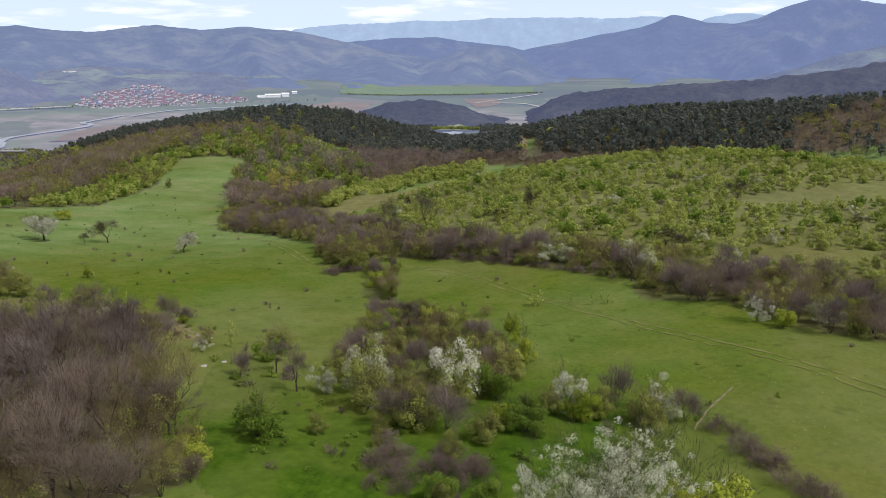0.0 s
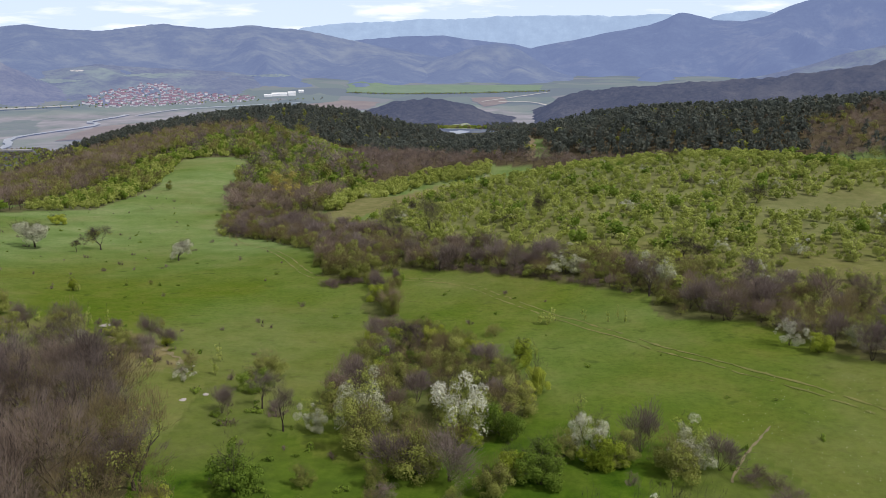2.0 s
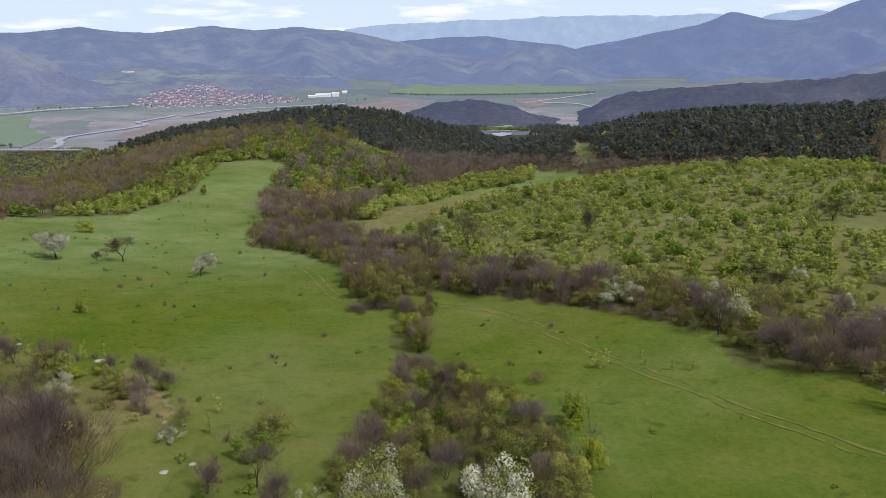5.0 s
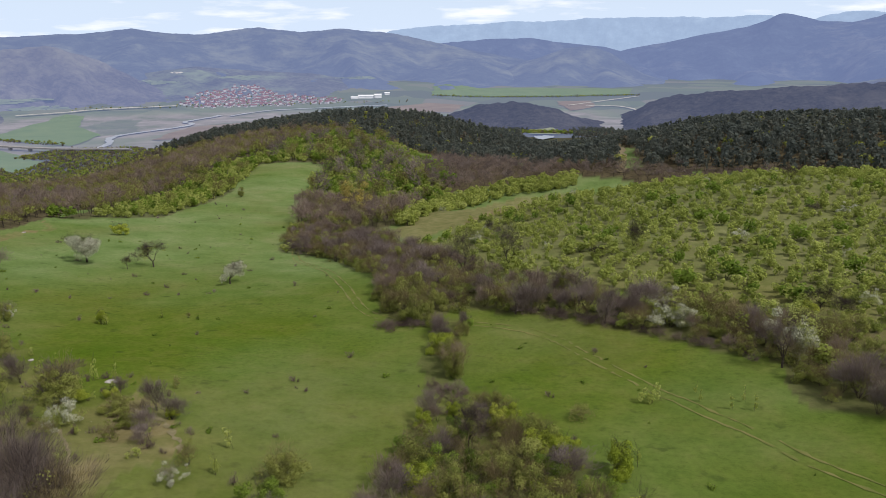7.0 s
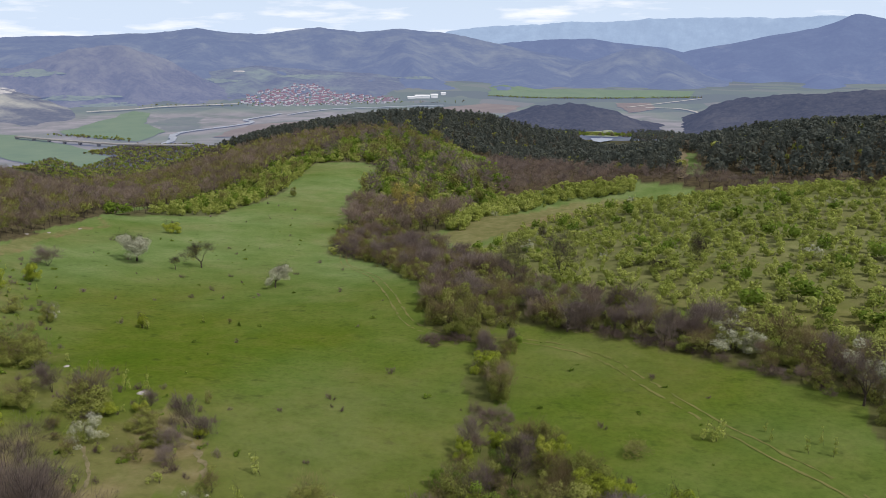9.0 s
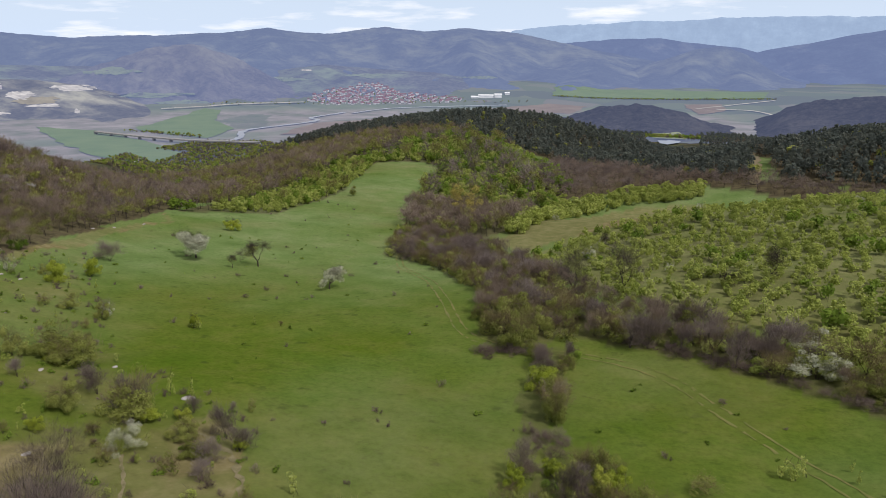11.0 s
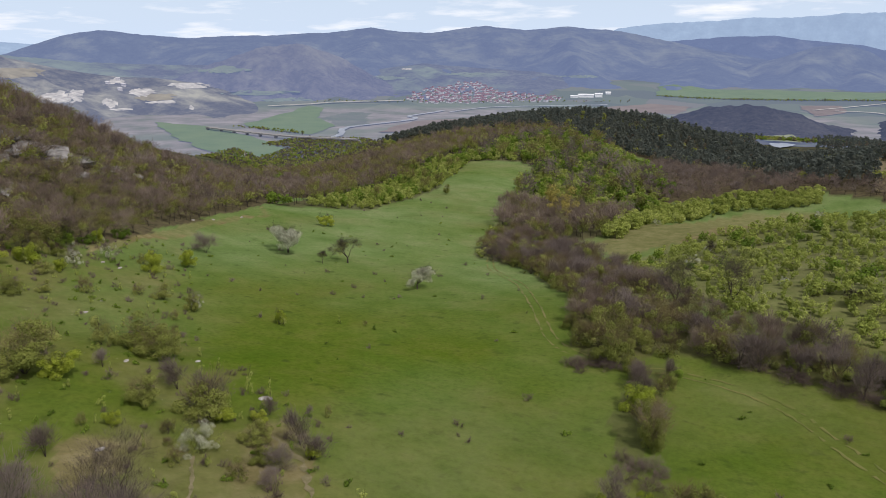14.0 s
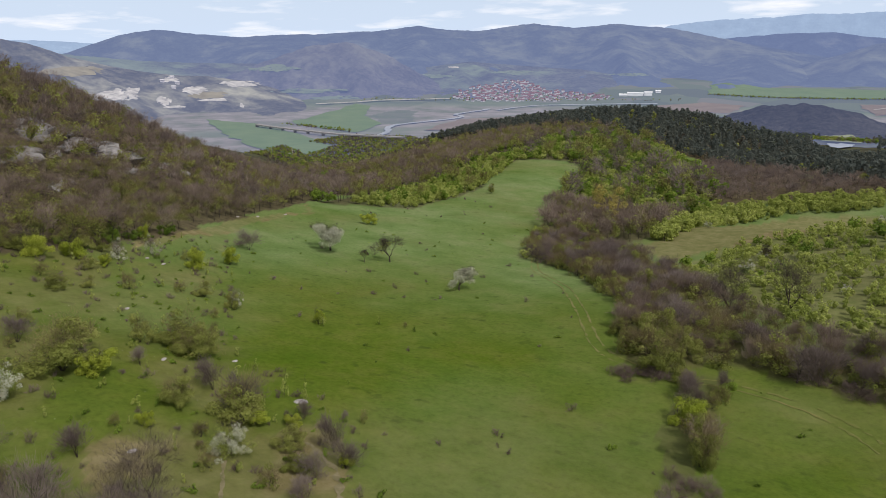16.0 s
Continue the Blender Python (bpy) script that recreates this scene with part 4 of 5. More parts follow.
row_of(GREEN, "leafy_bush", "deep green leafy bush", "bush", [(-14.8, 50.3, 4.9, 4.4), (-18.7, 70.8, 3.8, 3.6), (4.9, 60.9, 4.7, 3.8), (7, 53.2, 3.7, 3.8), (-0.1, 42.5, 3.5, 2.6), (3, 41.8, 3.4, 2.6), (-3.9, 80.7, 3.9, 2.3),
       (-8.5, 123.9, 2.5, 3.2)], 4.0, "deep green bushes", 7)
row_of(GREY_SHRUB, "bare_shrub", "leafless grey-brown shrub in rough grass", "shrub",
       [(-103.6, 147.7, 3.8, 5.2), (-51.9, 88.5, 3, 3), (-47.9, 71.6, 2.4, 2.6), (-35.7, 86.4, 3.3, 2.4), (-44.9, 66.7, 2.3, 4.1), (-70.8, 81.3, 2.6, 3.1), (-4, 54.2, 3.3, 4.4), (0.3, 53.5, 3.5, 4.3),
        (15.9, 58.5, 3.9, 3.4), (21.2, 55.6, 2.8, 2.8), (-32.7, 78.6, 1.6, 1.8), (-34.2, 81.6, 2.1, 2.0), (-20.1, 64.1, 2.4, 2.5), (45.8, 77.7, 4.2, 4), (-9.5, 92.1, 2.9, 2.2), (-46.2, 86.8, 3.8, 3.4),
        (-33.4, 84.8, 2.2, 2.7)], 3.2, "bare shrubs", 27)
row_of(BUD_SHRUB, "budding_shrub", "small brown shrub with first buds", "shrub",
       [(-85.3, 105.4, 2.6, 2.4), (-82.5, 111.8, 1.7, 2.1), (-50.4, 76.6, 1.3, 1), (-40.8, 77.4, 1.7, 1.7), (-37.1, 92.9, 1.5, 0.8), (-52.7, 125.7, 0.9, 0.8), (6.3, 94.3, 1.6, 2.8), (-27, 75.8, 2.3, 1.8)], 3.4, "", 28)
row_of(SAPLING, "sapling", "slender sapling with fresh leaves", "sapling",
       [(12.9, 99.6, 2.5, 2.6), (15.3, 100.2, 2.6, 2.6), (8.3, 85.2, 3, 1.8), (10.4, 83.6, 2.9, 1.8), (-46.8, 92.9, 3.5, 1.6), (-44.2, 93.1, 3.3, 1.6), (-44.2, 77.4, 2.1, 1), (-61, 117.4, 2.7, 2), (-56.1, 124.4, 1.7, 1),
        (-24.2, 74.8, 2.7, 1.8), (19.1, 99.7, 1.7, 1.4), (21.9, 96.9, 1.9, 1.6), (23.8, 96.4, 2.1, 1.5), (23.6, 98.6, 2.1, 1.4), (19.2, 101.6, 1.6, 1), (-25.1, 80.3, 2.5, 2.2), (14.1, 99.2, 2.6, 2.4)], 1.6, "saplings", 8)
grown(BRAMBLE, "bramble", "low tangle of dry purple-brown bramble", "bramble",
      strewn([(-24, 124), (-20, 128), (-15, 126), (-18, 122)], 1.7, 10) + strewn([(-6, 51), (0, 50), (4, 48), (3, 45), (-1, 42), (-5, 43)], 1.8, 11) + strewn([(22.5, 55), (24.5, 55), (27.5, 39), (25.5, 39)], 1.5, 12)
      + strewn([(-11, 103), (-7, 103), (-6, 96), (-10, 96)], 1.8, 13) + strewn([(-2, 133), (9, 128.5), (20, 122.5), (30, 111.5), (29, 110), (19, 120.5), (8, 126.5), (-2, 131)], 1.9, 14), 0.7, 1.3, "brambles", 9)

# shrubs on the opposite slope
places = strewn(ORCHARD, 2.9, 41, 0.92, [CLEARING] + GLADES)
places.sort(key=lambda p: p[1] - 0.2 * p[0])
grown(SHRUB, "green_shrub", "yellow-green shrub in fresh leaf on the slope", "shrub", places[:300], 0.4, 1.2, "shrubs on the slope", 51)
woodland("shrub_slope", "yellow-green shrubs scattered over the far slope", places[300:], SHRUB_FAR * 3 + GREEN_FAR[:1], 0.4, 1.2, 52)
woodland("shrub_row", "row of bright green bushes beside a clearing", strewn(ROW, 2.7, 43), SHRUB_FAR, 1.0, 1.9, 53)
woodland("mixed_wood", "young mixed wood in fresh green leaf", strewn(MIXED, 3.8, 44), SHRUB_FAR * 3 + GREEN_FAR * 2 + BUD_TREE_FAR[:1] + GREY_TREE_FAR[:1], 0.75, 2.0, 54)
woodland("tan_wood", "brown leafless wood with the first green", strewn(TAN_WOOD, 3.2, 144), BARE_TREE_FAR * 2 + BUD_TREE_FAR + GREEN_FAR[:1], 0.65, 1.1, 154)
woodland("spur_edge", "bright green scrub along a meadow spur", strewn(SPUR_EDGE, 3.2, 145), SHRUB_FAR * 3 + GREEN_FAR + BUD_TREE_FAR[:1], 0.9, 1.6, 155)
woodland("spur_wood", "olive and brown scrub wood below the meadow spur", strewn(SPUR_WOOD, 4.4, 45), SHRUB_FAR[:2] + GREEN_FAR[:2] + BUD_TREE_FAR * 2 + BARE_TREE_FAR, 0.7, 1.4, 55)
row_of(TAN_TREE, "budding_tree", "tall spreading tree in tan-coloured young leaf", "tree", [(-61, 262, 13, 13)], 12.0, "", 156)
grown(PEAR_BUSH, "blossoming_bush", "white-flowering bush among green shrubs", "bush", strewn(ORCHARD, 24, 111, 0.6, [CLEARING] + GLADES) + [(-49, 284), (-30, 262), (70, 262), (30, 300), (-60, 330)], 0.5, 0.95, "white bushes on the slope", 112)
grown(DARK_TREE, "bare_tree", "dark leafless tree among green shrubs", "tree", strewn(ORCHARD, 42, 113, 0.5, [CLEARING] + GLADES), 0.5, 0.9, "dark trees on the slope", 114)
# hedges and thickets
belt = clear_of(strewn(HEDGE, 2.4, 46, 0.95), [(33.7, 113.6), (20.3, 124.2), (46.8, 81.4), (51.8, 111.2), (40, 84.1), (-16.5, 127.9), (-14.8, 133.1), (-18.9, 138.5), (-3.7, 155.9), (-11.9, 153.9)], 3.0)
random.Random(9).shuffle(belt)
grown(BARE_SHRUB + GREY_SHRUB * 2 + BUD_SHRUB * 2, "bare_shrub", "leafless brown shrub in a dense hedge", "shrub", belt[:210], 0.6, 1.45, "hedge shrubs", 56)
grown(SHRUB[:3] + OLIVE[:2], "hedge_bush", "fresh green bush in a brown hedge", "shrub", belt[210:330], 0.5, 1.1, "green bushes in the hedge", 66)
woodland("hedge_filling", "dense leafless twigs of a hedge", belt[330:], BARE_SHRUB + BUD_SHRUB * 2 + SHRUB_FAR[:2], 0.55, 1.25, 67, "hedge")
grown(BUD_SHRUB + GREY_SHRUB[:1] + BARE_SHRUB[:1], "budding_shrub", "brown shrub breaking into leaf", "shrub", clear_of(strewn(CENTRE, 2.3, 47, 0.9), [(-11.3, 114.7)], 2.6) + clear_of(strewn(CLUMP, 3.1, 48, 0.8), [(-7, 62.4), (1.5, 62.9)], 3.4), 0.55, 1.0, "clump shrubs", 57)
grown(OLIVE + GREEN[:2] + YELLOW[:2], "leafy_bush", "green bush crowding a flowering clump", "bush", clear_of(strewn(CLUMP, 3.5, 148, 0.9), [(-7, 62.4), (1.5, 62.9)], 2.4) + [(5.2, 54.5), (7.5, 56), (9.5, 57.5), (3.5, 51.5), (14, 56.5), (17.5, 55)], 0.55, 0.95, "bushes in the clump", 157)
grown(BARE_TREE + GREY_TREE + BUD_TREE * 2, "thicket_tree", "leafless purple-brown young tree in a thicket", "tree", [p for p in strewn(THICKET, 2.9, 49) if math.hypot(p[0] + 17.9, p[1] - 45) > 2.8], 0.75, 1.3, "thicket trees", 58)
grown(GREY_TREE[:2] + BARE_TREE[:1], "bare_tree", "grey leafless tree standing in a hedge", "tree", strewn(HEDGE, 9.0, 151, 0.6), 0.6, 1.0, "trees in the hedge", 152)
# woods
hill = strewn(LEFT_HILL, 3.6, 50)
hill.sort(key=lambda p: -p[0] + 0.3 * p[1])
grown(OAK * 2 + OAK_BUD, "hillside_tree", "small oak with brown and olive buds on the rocky hillside", "tree", hill[:300], 0.6, 1.15, "hillside trees", 59)
woodland("hillside_wood", "brown budding oak wood on a rocky hillside", hill[300:], BARE_TREE_FAR * 2 + GREY_TREE_FAR + BUD_TREE_FAR * 2, 0.65, 1.1, 60)
woodland("pine_forest", "dark pine plantation on a hill", strewn(PINES_LEFT, 5.0, 61) + strewn(PINES_RIGHT, 4.4, 62, 1.0, [BROWN_HILL]), PINE_TREE * 3 + VALLEY_TREE[:1] + VALLEY_TREE[7:9], 0.8, 1.5, 63)
woodland("brown_hill_wood", "leafless brown wood beside pines", strewn(BROWN_HILL, 5.0, 68), BARE_TREE_FAR * 2 + GREY_TREE_FAR + BUD_TREE_FAR + PINE_TREE, 0.6, 1.1, 69)
woodland("gully_wood", "bare brown wood in a gully", strewn(GULLY, 4.5, 64), BARE_TREE_FAR + GREY_TREE_FAR, 0.6, 1.0, 65)

# weeds and small growth on the meadow
MEADOW = [(-100, 110), (-60, 72), (-30, 76), (-14, 66), (10, 50), (50, 45), (45, 78), (28, 100), (18, 118), (-6, 128), (-20, 126), (-32, 158), (-68, 202), (-80, 250), (-125, 300), (-128, 230), (-118, 175)]
TUFT = several(4, 280, 0.4, 4, 1, 1, 0.6, [(130, 0.10, 0.3, 0.5, LEAF_GREEN)], lean=0.7, thick=0.006, girth=2.0)
DRY_TUFT = several(3, 290, 0.4, 4, 1, 1, 0.6, [(220, 0.2, 0.2, 0.09, TWIG_BRAMBLE)], lean=0.8, thick=0.006, girth=2.0, low=0.02)
woodland("weeds", "dark weed tufts in the grass", strewn(MEADOW, 5.5, 91, 0.32, [HEDGE, CENTRE, CLUMP]), TUFT + DRY_TUFT, 0.5, 1.7, 92, "weeds")
grown(SAPLING, "seedling", "small shoot in rough grass", "sapling", strewn(SCRUB, 5.0, 93, 0.75), 0.4, 1.2, "shoots in rough grass", 94)
woodland("scrub_weeds", "low dry scrub in rough grass", strewn(SCRUB, 2.6, 95, 0.6), TUFT + DRY_TUFT + DRY_TUFT, 0.6, 1.7, 96, "scrub")
grown(OLIVE[:2] + BUD_SHRUB[:2] + GREY_SHRUB[:1], "scrub_bush", "small dark bush in rough grass", "bush", strewn(SCRUB, 9.5, 97, 0.7), 0.25, 0.6, "scrub bushes", 98)

FRINGE = [(-20, 62), (-15, 46), (-4, 39), (8, 44), (6, 52), (-4, 54), (-12, 60), (-14, 68), (-22, 74), (-26, 70)]
woodland("fringe_weeds", "rank weeds and dead stalks between bushes", strewn(FRINGE, 1.9, 161, 0.6), TUFT * 2 + DRY_TUFT, 0.6, 2.0, 162, "weeds")
grown(OLIVE[:2] + BUD_SHRUB[:2] + GREY_SHRUB[:1] + GREEN[:1], "scrub_bush", "small young bush beside a thicket", "bush", strewn(FRINGE, 5.0, 163, 0.6), 0.2, 0.55, "young bushes", 164)
grown(BUD_SHRUB + BARE_SHRUB, "thicket_shrub", "brown twiggy shrub under thicket trees", "shrub", strewn(THICKET, 3.6, 165, 0.7), 0.5, 0.95, "thicket shrubs", 166)
grown(GREEN + YELLOW[:2] + OLIVE[:2], "leafy_bush", "green bush at the foot of a wooded hill", "bush", strewn([(-110, 94), (-101, 97), (-102, 118), (-112, 140), (-116, 140), (-112, 115)], 4.2, 167, 0.8), 0.6, 1.1, "bushes at the hill's foot", 168)


# ---- flowers ----
def flowers(name, label, poly, gap, keep, seed, mat):
    """Tiny blossoms strewn over the turf."""
    rng = random.Random(seed)
    spots = strewn(poly, gap, seed, keep)
    levels = height(np.array([p[0] for p in spots]), np.array([p[1] for p in spots]))
    v, f = [], []
    for (x, y), z in zip(spots, levels):
        r, n = rng.uniform(0.02, 0.05), len(v)
        t = rng.random() * 6.283
        v += [(x + r * math.cos(t + k * 1.571), y + r * math.sin(t + k * 1.571), z + 0.14 + 0.04 * (k % 2)) for k in range(4)]
        f.append((n, n + 1, n + 2, n + 3))
    tagged(new(name, mesh_of(name, v, f, mat)), label, "flowers", kind="stuff")


flowers("meadow_flowers", "tiny white flowers in the turf", [(22, 62), (30, 46), (60, 45), (52, 66), (34, 76)], 1.0, 0.5, 101, BLOSSOM)
flowers("scrub_flowers", "tiny pale flowers and stones in rough turf", [(-70, 66), (-46, 62), (-32, 80), (-60, 100), (-90, 110)], 2.2, 0.4, 102, BLOSSOM)


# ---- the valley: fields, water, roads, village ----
def plain(name, low, high, size=4.0, rough=0.9, haze_glow=0.0):
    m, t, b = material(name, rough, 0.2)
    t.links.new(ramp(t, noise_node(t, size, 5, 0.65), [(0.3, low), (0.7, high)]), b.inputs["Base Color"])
    # Blue emission on distant surfaces stands in for the haze before them.
    if haze_glow:
        b.inputs["Emission Color"].default_value = (*HAZE_BLUE, 1)
        b.inputs["Emission Strength"].default_value = haze_glow
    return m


# Far valley materials carry haze as blue emission; near soil and rock do not.
FIELD_GREEN = plain("field_green", (0.085, 0.135, 0.045), (0.125, 0.17, 0.062), 60, haze_glow=0.13)
FIELD_BROWN = plain("field_brown", (0.14, 0.105, 0.085), (0.20, 0.16, 0.125), 60, haze_glow=0.11)
HILL_FIELD = plain("hill_field", (0.085, 0.105, 0.055), (0.125, 0.145, 0.07), 40, haze_glow=0.27)
FIELD_TAN = plain("field_tan", (0.17, 0.15, 0.10), (0.27, 0.24, 0.16), 40, haze_glow=0.13)
CHALK = plain("quarry_stone", (0.20, 0.185, 0.155), (0.55, 0.51, 0.44), 18, haze_glow=0.18)
PALE_ROAD = plain("pale_road", (0.30, 0.28, 0.25), (0.48, 0.46, 0.42), 20, haze_glow=0.05)
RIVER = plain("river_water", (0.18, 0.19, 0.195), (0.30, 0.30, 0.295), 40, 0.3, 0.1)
MEADOW_PALE = plain("pale_clearing", (0.16, 0.18, 0.09), (0.26, 0.27, 0.14), 50, haze_glow=0.09)
PLASTER = plain("house_plaster", (0.36, 0.33, 0.32), (0.60, 0.57, 0.55), 3, haze_glow=0.14)
TILE = plain("roof_tile", (0.12, 0.055, 0.05), (0.21, 0.105, 0.095), 9, haze_glow=0.16)
CONCRETE = plain("concrete", (0.20, 0.185, 0.165), (0.32, 0.30, 0.27), 5, haze_glow=0.04)
SOIL = plain("bare_soil", (0.13, 0.11, 0.05), (0.26, 0.20, 0.12), 1.0)
PATH_SOIL = plain("trodden_path", (0.12, 0.11, 0.045), (0.23, 0.19, 0.11), 0.6)
TURF_SOIL = plain("trodden_turf", (0.095, 0.118, 0.02), (0.18, 0.165, 0.052), 3.0)
ROCK = plain("limestone", (0.085, 0.08, 0.075), (0.30, 0.28, 0.265), 1.4)
STONE_PALE = plain("pale_stone", (0.24, 0.21, 0.19), (0.44, 0.41, 0.39), 0.5)


def lay(x, y):
    """The height of whatever lies highest at a place: ground or mountain."""
    z = float(height(x, y))
    if math.hypot(x, y) > 1000:
        for tree in RIDGES:
            hit = tree.ray_cast(Vector((x, y, 2000)), Vector((0, 0, -1)))[0]
            if hit:
                z = max(z, hit.z)
    return z


def ragged(name, label, corners, mat, category="field", lift=1.5, seed=1, kind="structure"):
    """A patch of land laid over the ground inside the given corners, with an uneven edge."""
    rng = random.Random(seed)
    edge = []
    for (ax, ay), (bx, by) in zip(corners, corners[1:] + corners[:1]):
        long = math.hypot(bx - ax, by - ay)
        for k in range(6):
            w = 0.03 * long
            edge.append((ax + (bx - ax) * k / 6 + rng.uniform(-w, w), ay + (by - ay) * k / 6 + rng.uniform(-w, w)))
    cx, cy = sum(p[0] for p in edge) / len(edge), sum(p[1] for p in edge) / len(edge)
    v, f, n = [(cx, cy, lay(cx, cy) + lift)], [], len(edge)
    for ring in (0.25, 0.5, 0.75, 1.0):
        for x, y in edge:
            px, py = cx + (x - cx) * ring, cy + (y - cy) * ring
            v.append((px, py, lay(px, py) + lift))
    for i in range(n):
        j = (i + 1) % n
        f.append((0, 1 + i, 1 + j))
        for r in range(3):
            a, b = 1 + r * n, 1 + (r + 1) * n
            f.append((a + i, b + i, b + j, a + j))
    return tagged(new(name, mesh_of(name, v, f, mat)), label, category, kind=kind)


def ribbon(name, label, line, wide, mat, category="road", lift=0.08, step=3.0, wobble=0.1, seed=1, kind="structure", shift=0.0, gaps=0.0):
    """A strip along a line of the plan, laid over the ground."""
    rng = random.Random(seed)
    pts = []
    for k in range(len(line) - 1):
        p0, p1, p2, p3 = (np.array(line[min(max(k + o, 0), len(line) - 1)], float) for o in (-1, 0, 1, 2))
        count = max(2, int(np.linalg.norm(p2 - p1) / step))
        for i in range(count):
            t = i / count
            pts.append(0.5 * (2 * p1 + (p2 - p0) * t + (2 * p0 - 5 * p1 + 4 * p2 - p3) * t * t + (3 * p1 - p0 - 3 * p2 + p3) * t ** 3))
    v, f = [], []
    for k, p in enumerate(pts):
        d = pts[min(k + 1, len(pts) - 1)] - pts[max(k - 1, 0)]
        s = np.array([-d[1], d[0]]) / (np.linalg.norm(d) + 1e-9)
        for side in (-0.5, 0.5):
            q = p + s * (shift + wide * side * rng.uniform(1 - 2 * wobble, 1 + 2 * wobble) + rng.uniform(-wobble, wobble) * wide)
            v.append((q[0], q[1], lay(q[0], q[1]) + lift))
        if k and rng.random() > gaps:
            f.append((2 * k - 2, 2 * k - 1, 2 * k + 1, 2 * k))
    me = mesh_of(name, v, f, mat)
    return tagged(new(name, me), label, category, kind=kind)


def scar(name, label, eye, az, el, wide, tall, mat, seed, category="quarry"):
    """A bare or mown patch on a far mountainside, at that azimuth and elevation from a place, some degrees wide and tall."""
    rng = random.Random(seed)
    v, f, n = [], [], 44
    eye = Vector(eye)
    for ring in range(5):
        for i in range(n if ring else 1):
            t = 6.283 * i / n
            k = ring / 4 * (0.5 + 0.9 * float(value_noise(np.array(1.5 * math.cos(t) + seed * 3.1), np.array(1.5 * math.sin(t) + seed), 5)))
            a, e = radians(az + wide / 2 * k * math.cos(t) + rng.gauss(0, 0.03 * wide)), radians(el + tall / 2 * k * math.sin(t) + rng.gauss(0, 0.07 * tall))
            d = Vector((math.sin(a) * math.cos(e), math.cos(a) * math.cos(e), math.sin(e)))
            hits = [h for h in (tree.ray_cast(eye, d)[0] for tree in RIDGES) if h]
            if not hits:
                return
            hit = min(hits, key=lambda h: (h - eye).length)
            v.append(hit - d * 4)
    far = np.median([(p - eye).length for p in v])
    if max(abs((p - eye).length - far) for p in v) > 500:
        return
    for i in range(n):
        j = (i + 1) % n
        f.append((0, 1 + i, 1 + j))
        for r in range(3):
            a, b = 1 + r * n, 1 + (r + 1) * n
            f.append((a + i, b + i, b + j, a + j))
    tagged(new(name, mesh_of(name, v, f, mat)), label, category, kind="structure")


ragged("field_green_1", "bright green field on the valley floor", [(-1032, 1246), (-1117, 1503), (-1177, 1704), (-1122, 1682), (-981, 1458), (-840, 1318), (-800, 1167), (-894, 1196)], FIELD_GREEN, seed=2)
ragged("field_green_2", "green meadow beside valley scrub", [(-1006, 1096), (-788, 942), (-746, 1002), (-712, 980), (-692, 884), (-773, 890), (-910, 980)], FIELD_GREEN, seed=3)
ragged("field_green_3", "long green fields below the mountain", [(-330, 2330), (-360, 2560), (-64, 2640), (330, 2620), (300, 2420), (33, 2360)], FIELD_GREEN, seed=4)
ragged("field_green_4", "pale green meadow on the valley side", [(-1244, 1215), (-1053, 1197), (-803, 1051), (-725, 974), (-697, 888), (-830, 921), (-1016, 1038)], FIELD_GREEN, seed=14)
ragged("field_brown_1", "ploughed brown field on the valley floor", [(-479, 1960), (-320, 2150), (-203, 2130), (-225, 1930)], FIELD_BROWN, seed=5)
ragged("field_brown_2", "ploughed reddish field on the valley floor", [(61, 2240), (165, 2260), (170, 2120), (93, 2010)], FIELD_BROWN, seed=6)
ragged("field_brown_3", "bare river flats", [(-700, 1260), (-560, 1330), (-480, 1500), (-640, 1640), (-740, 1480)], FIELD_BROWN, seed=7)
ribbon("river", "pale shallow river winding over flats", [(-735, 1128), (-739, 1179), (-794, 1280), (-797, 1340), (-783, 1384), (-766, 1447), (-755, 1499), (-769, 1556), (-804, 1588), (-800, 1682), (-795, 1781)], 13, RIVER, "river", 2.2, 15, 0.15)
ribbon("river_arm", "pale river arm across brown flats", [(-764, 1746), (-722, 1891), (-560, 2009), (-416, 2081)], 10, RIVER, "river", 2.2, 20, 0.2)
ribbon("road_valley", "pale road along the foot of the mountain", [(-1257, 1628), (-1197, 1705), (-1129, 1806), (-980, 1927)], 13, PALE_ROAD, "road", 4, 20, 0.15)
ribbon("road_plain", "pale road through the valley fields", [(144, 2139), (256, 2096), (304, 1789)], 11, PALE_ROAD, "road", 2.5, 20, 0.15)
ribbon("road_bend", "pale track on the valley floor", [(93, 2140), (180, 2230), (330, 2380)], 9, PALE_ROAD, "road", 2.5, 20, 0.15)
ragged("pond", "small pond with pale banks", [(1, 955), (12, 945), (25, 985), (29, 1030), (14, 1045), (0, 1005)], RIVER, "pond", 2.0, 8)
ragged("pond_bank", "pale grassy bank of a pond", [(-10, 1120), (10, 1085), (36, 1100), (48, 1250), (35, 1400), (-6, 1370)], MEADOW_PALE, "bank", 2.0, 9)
ribbon("dirt_path_1", "pale dirt path through scrub", [(-341, 582), (-352, 606), (-370, 640)], 4, PALE_ROAD, "path", 1.2, 6, 0.15)
ribbon("dirt_path_2", "pale dirt path across a field", [(-709, 856), (-735, 905), (-781, 945)], 5, PALE_ROAD, "path", 2.5, 8, 0.15)
ribbon("ride", "sandy firebreak up through the pines", [(43, 372), (45, 395), (48, 430), (51, 469), (54, 520)], 4.5, SOIL, "path", 0.5, 5, 0.2)

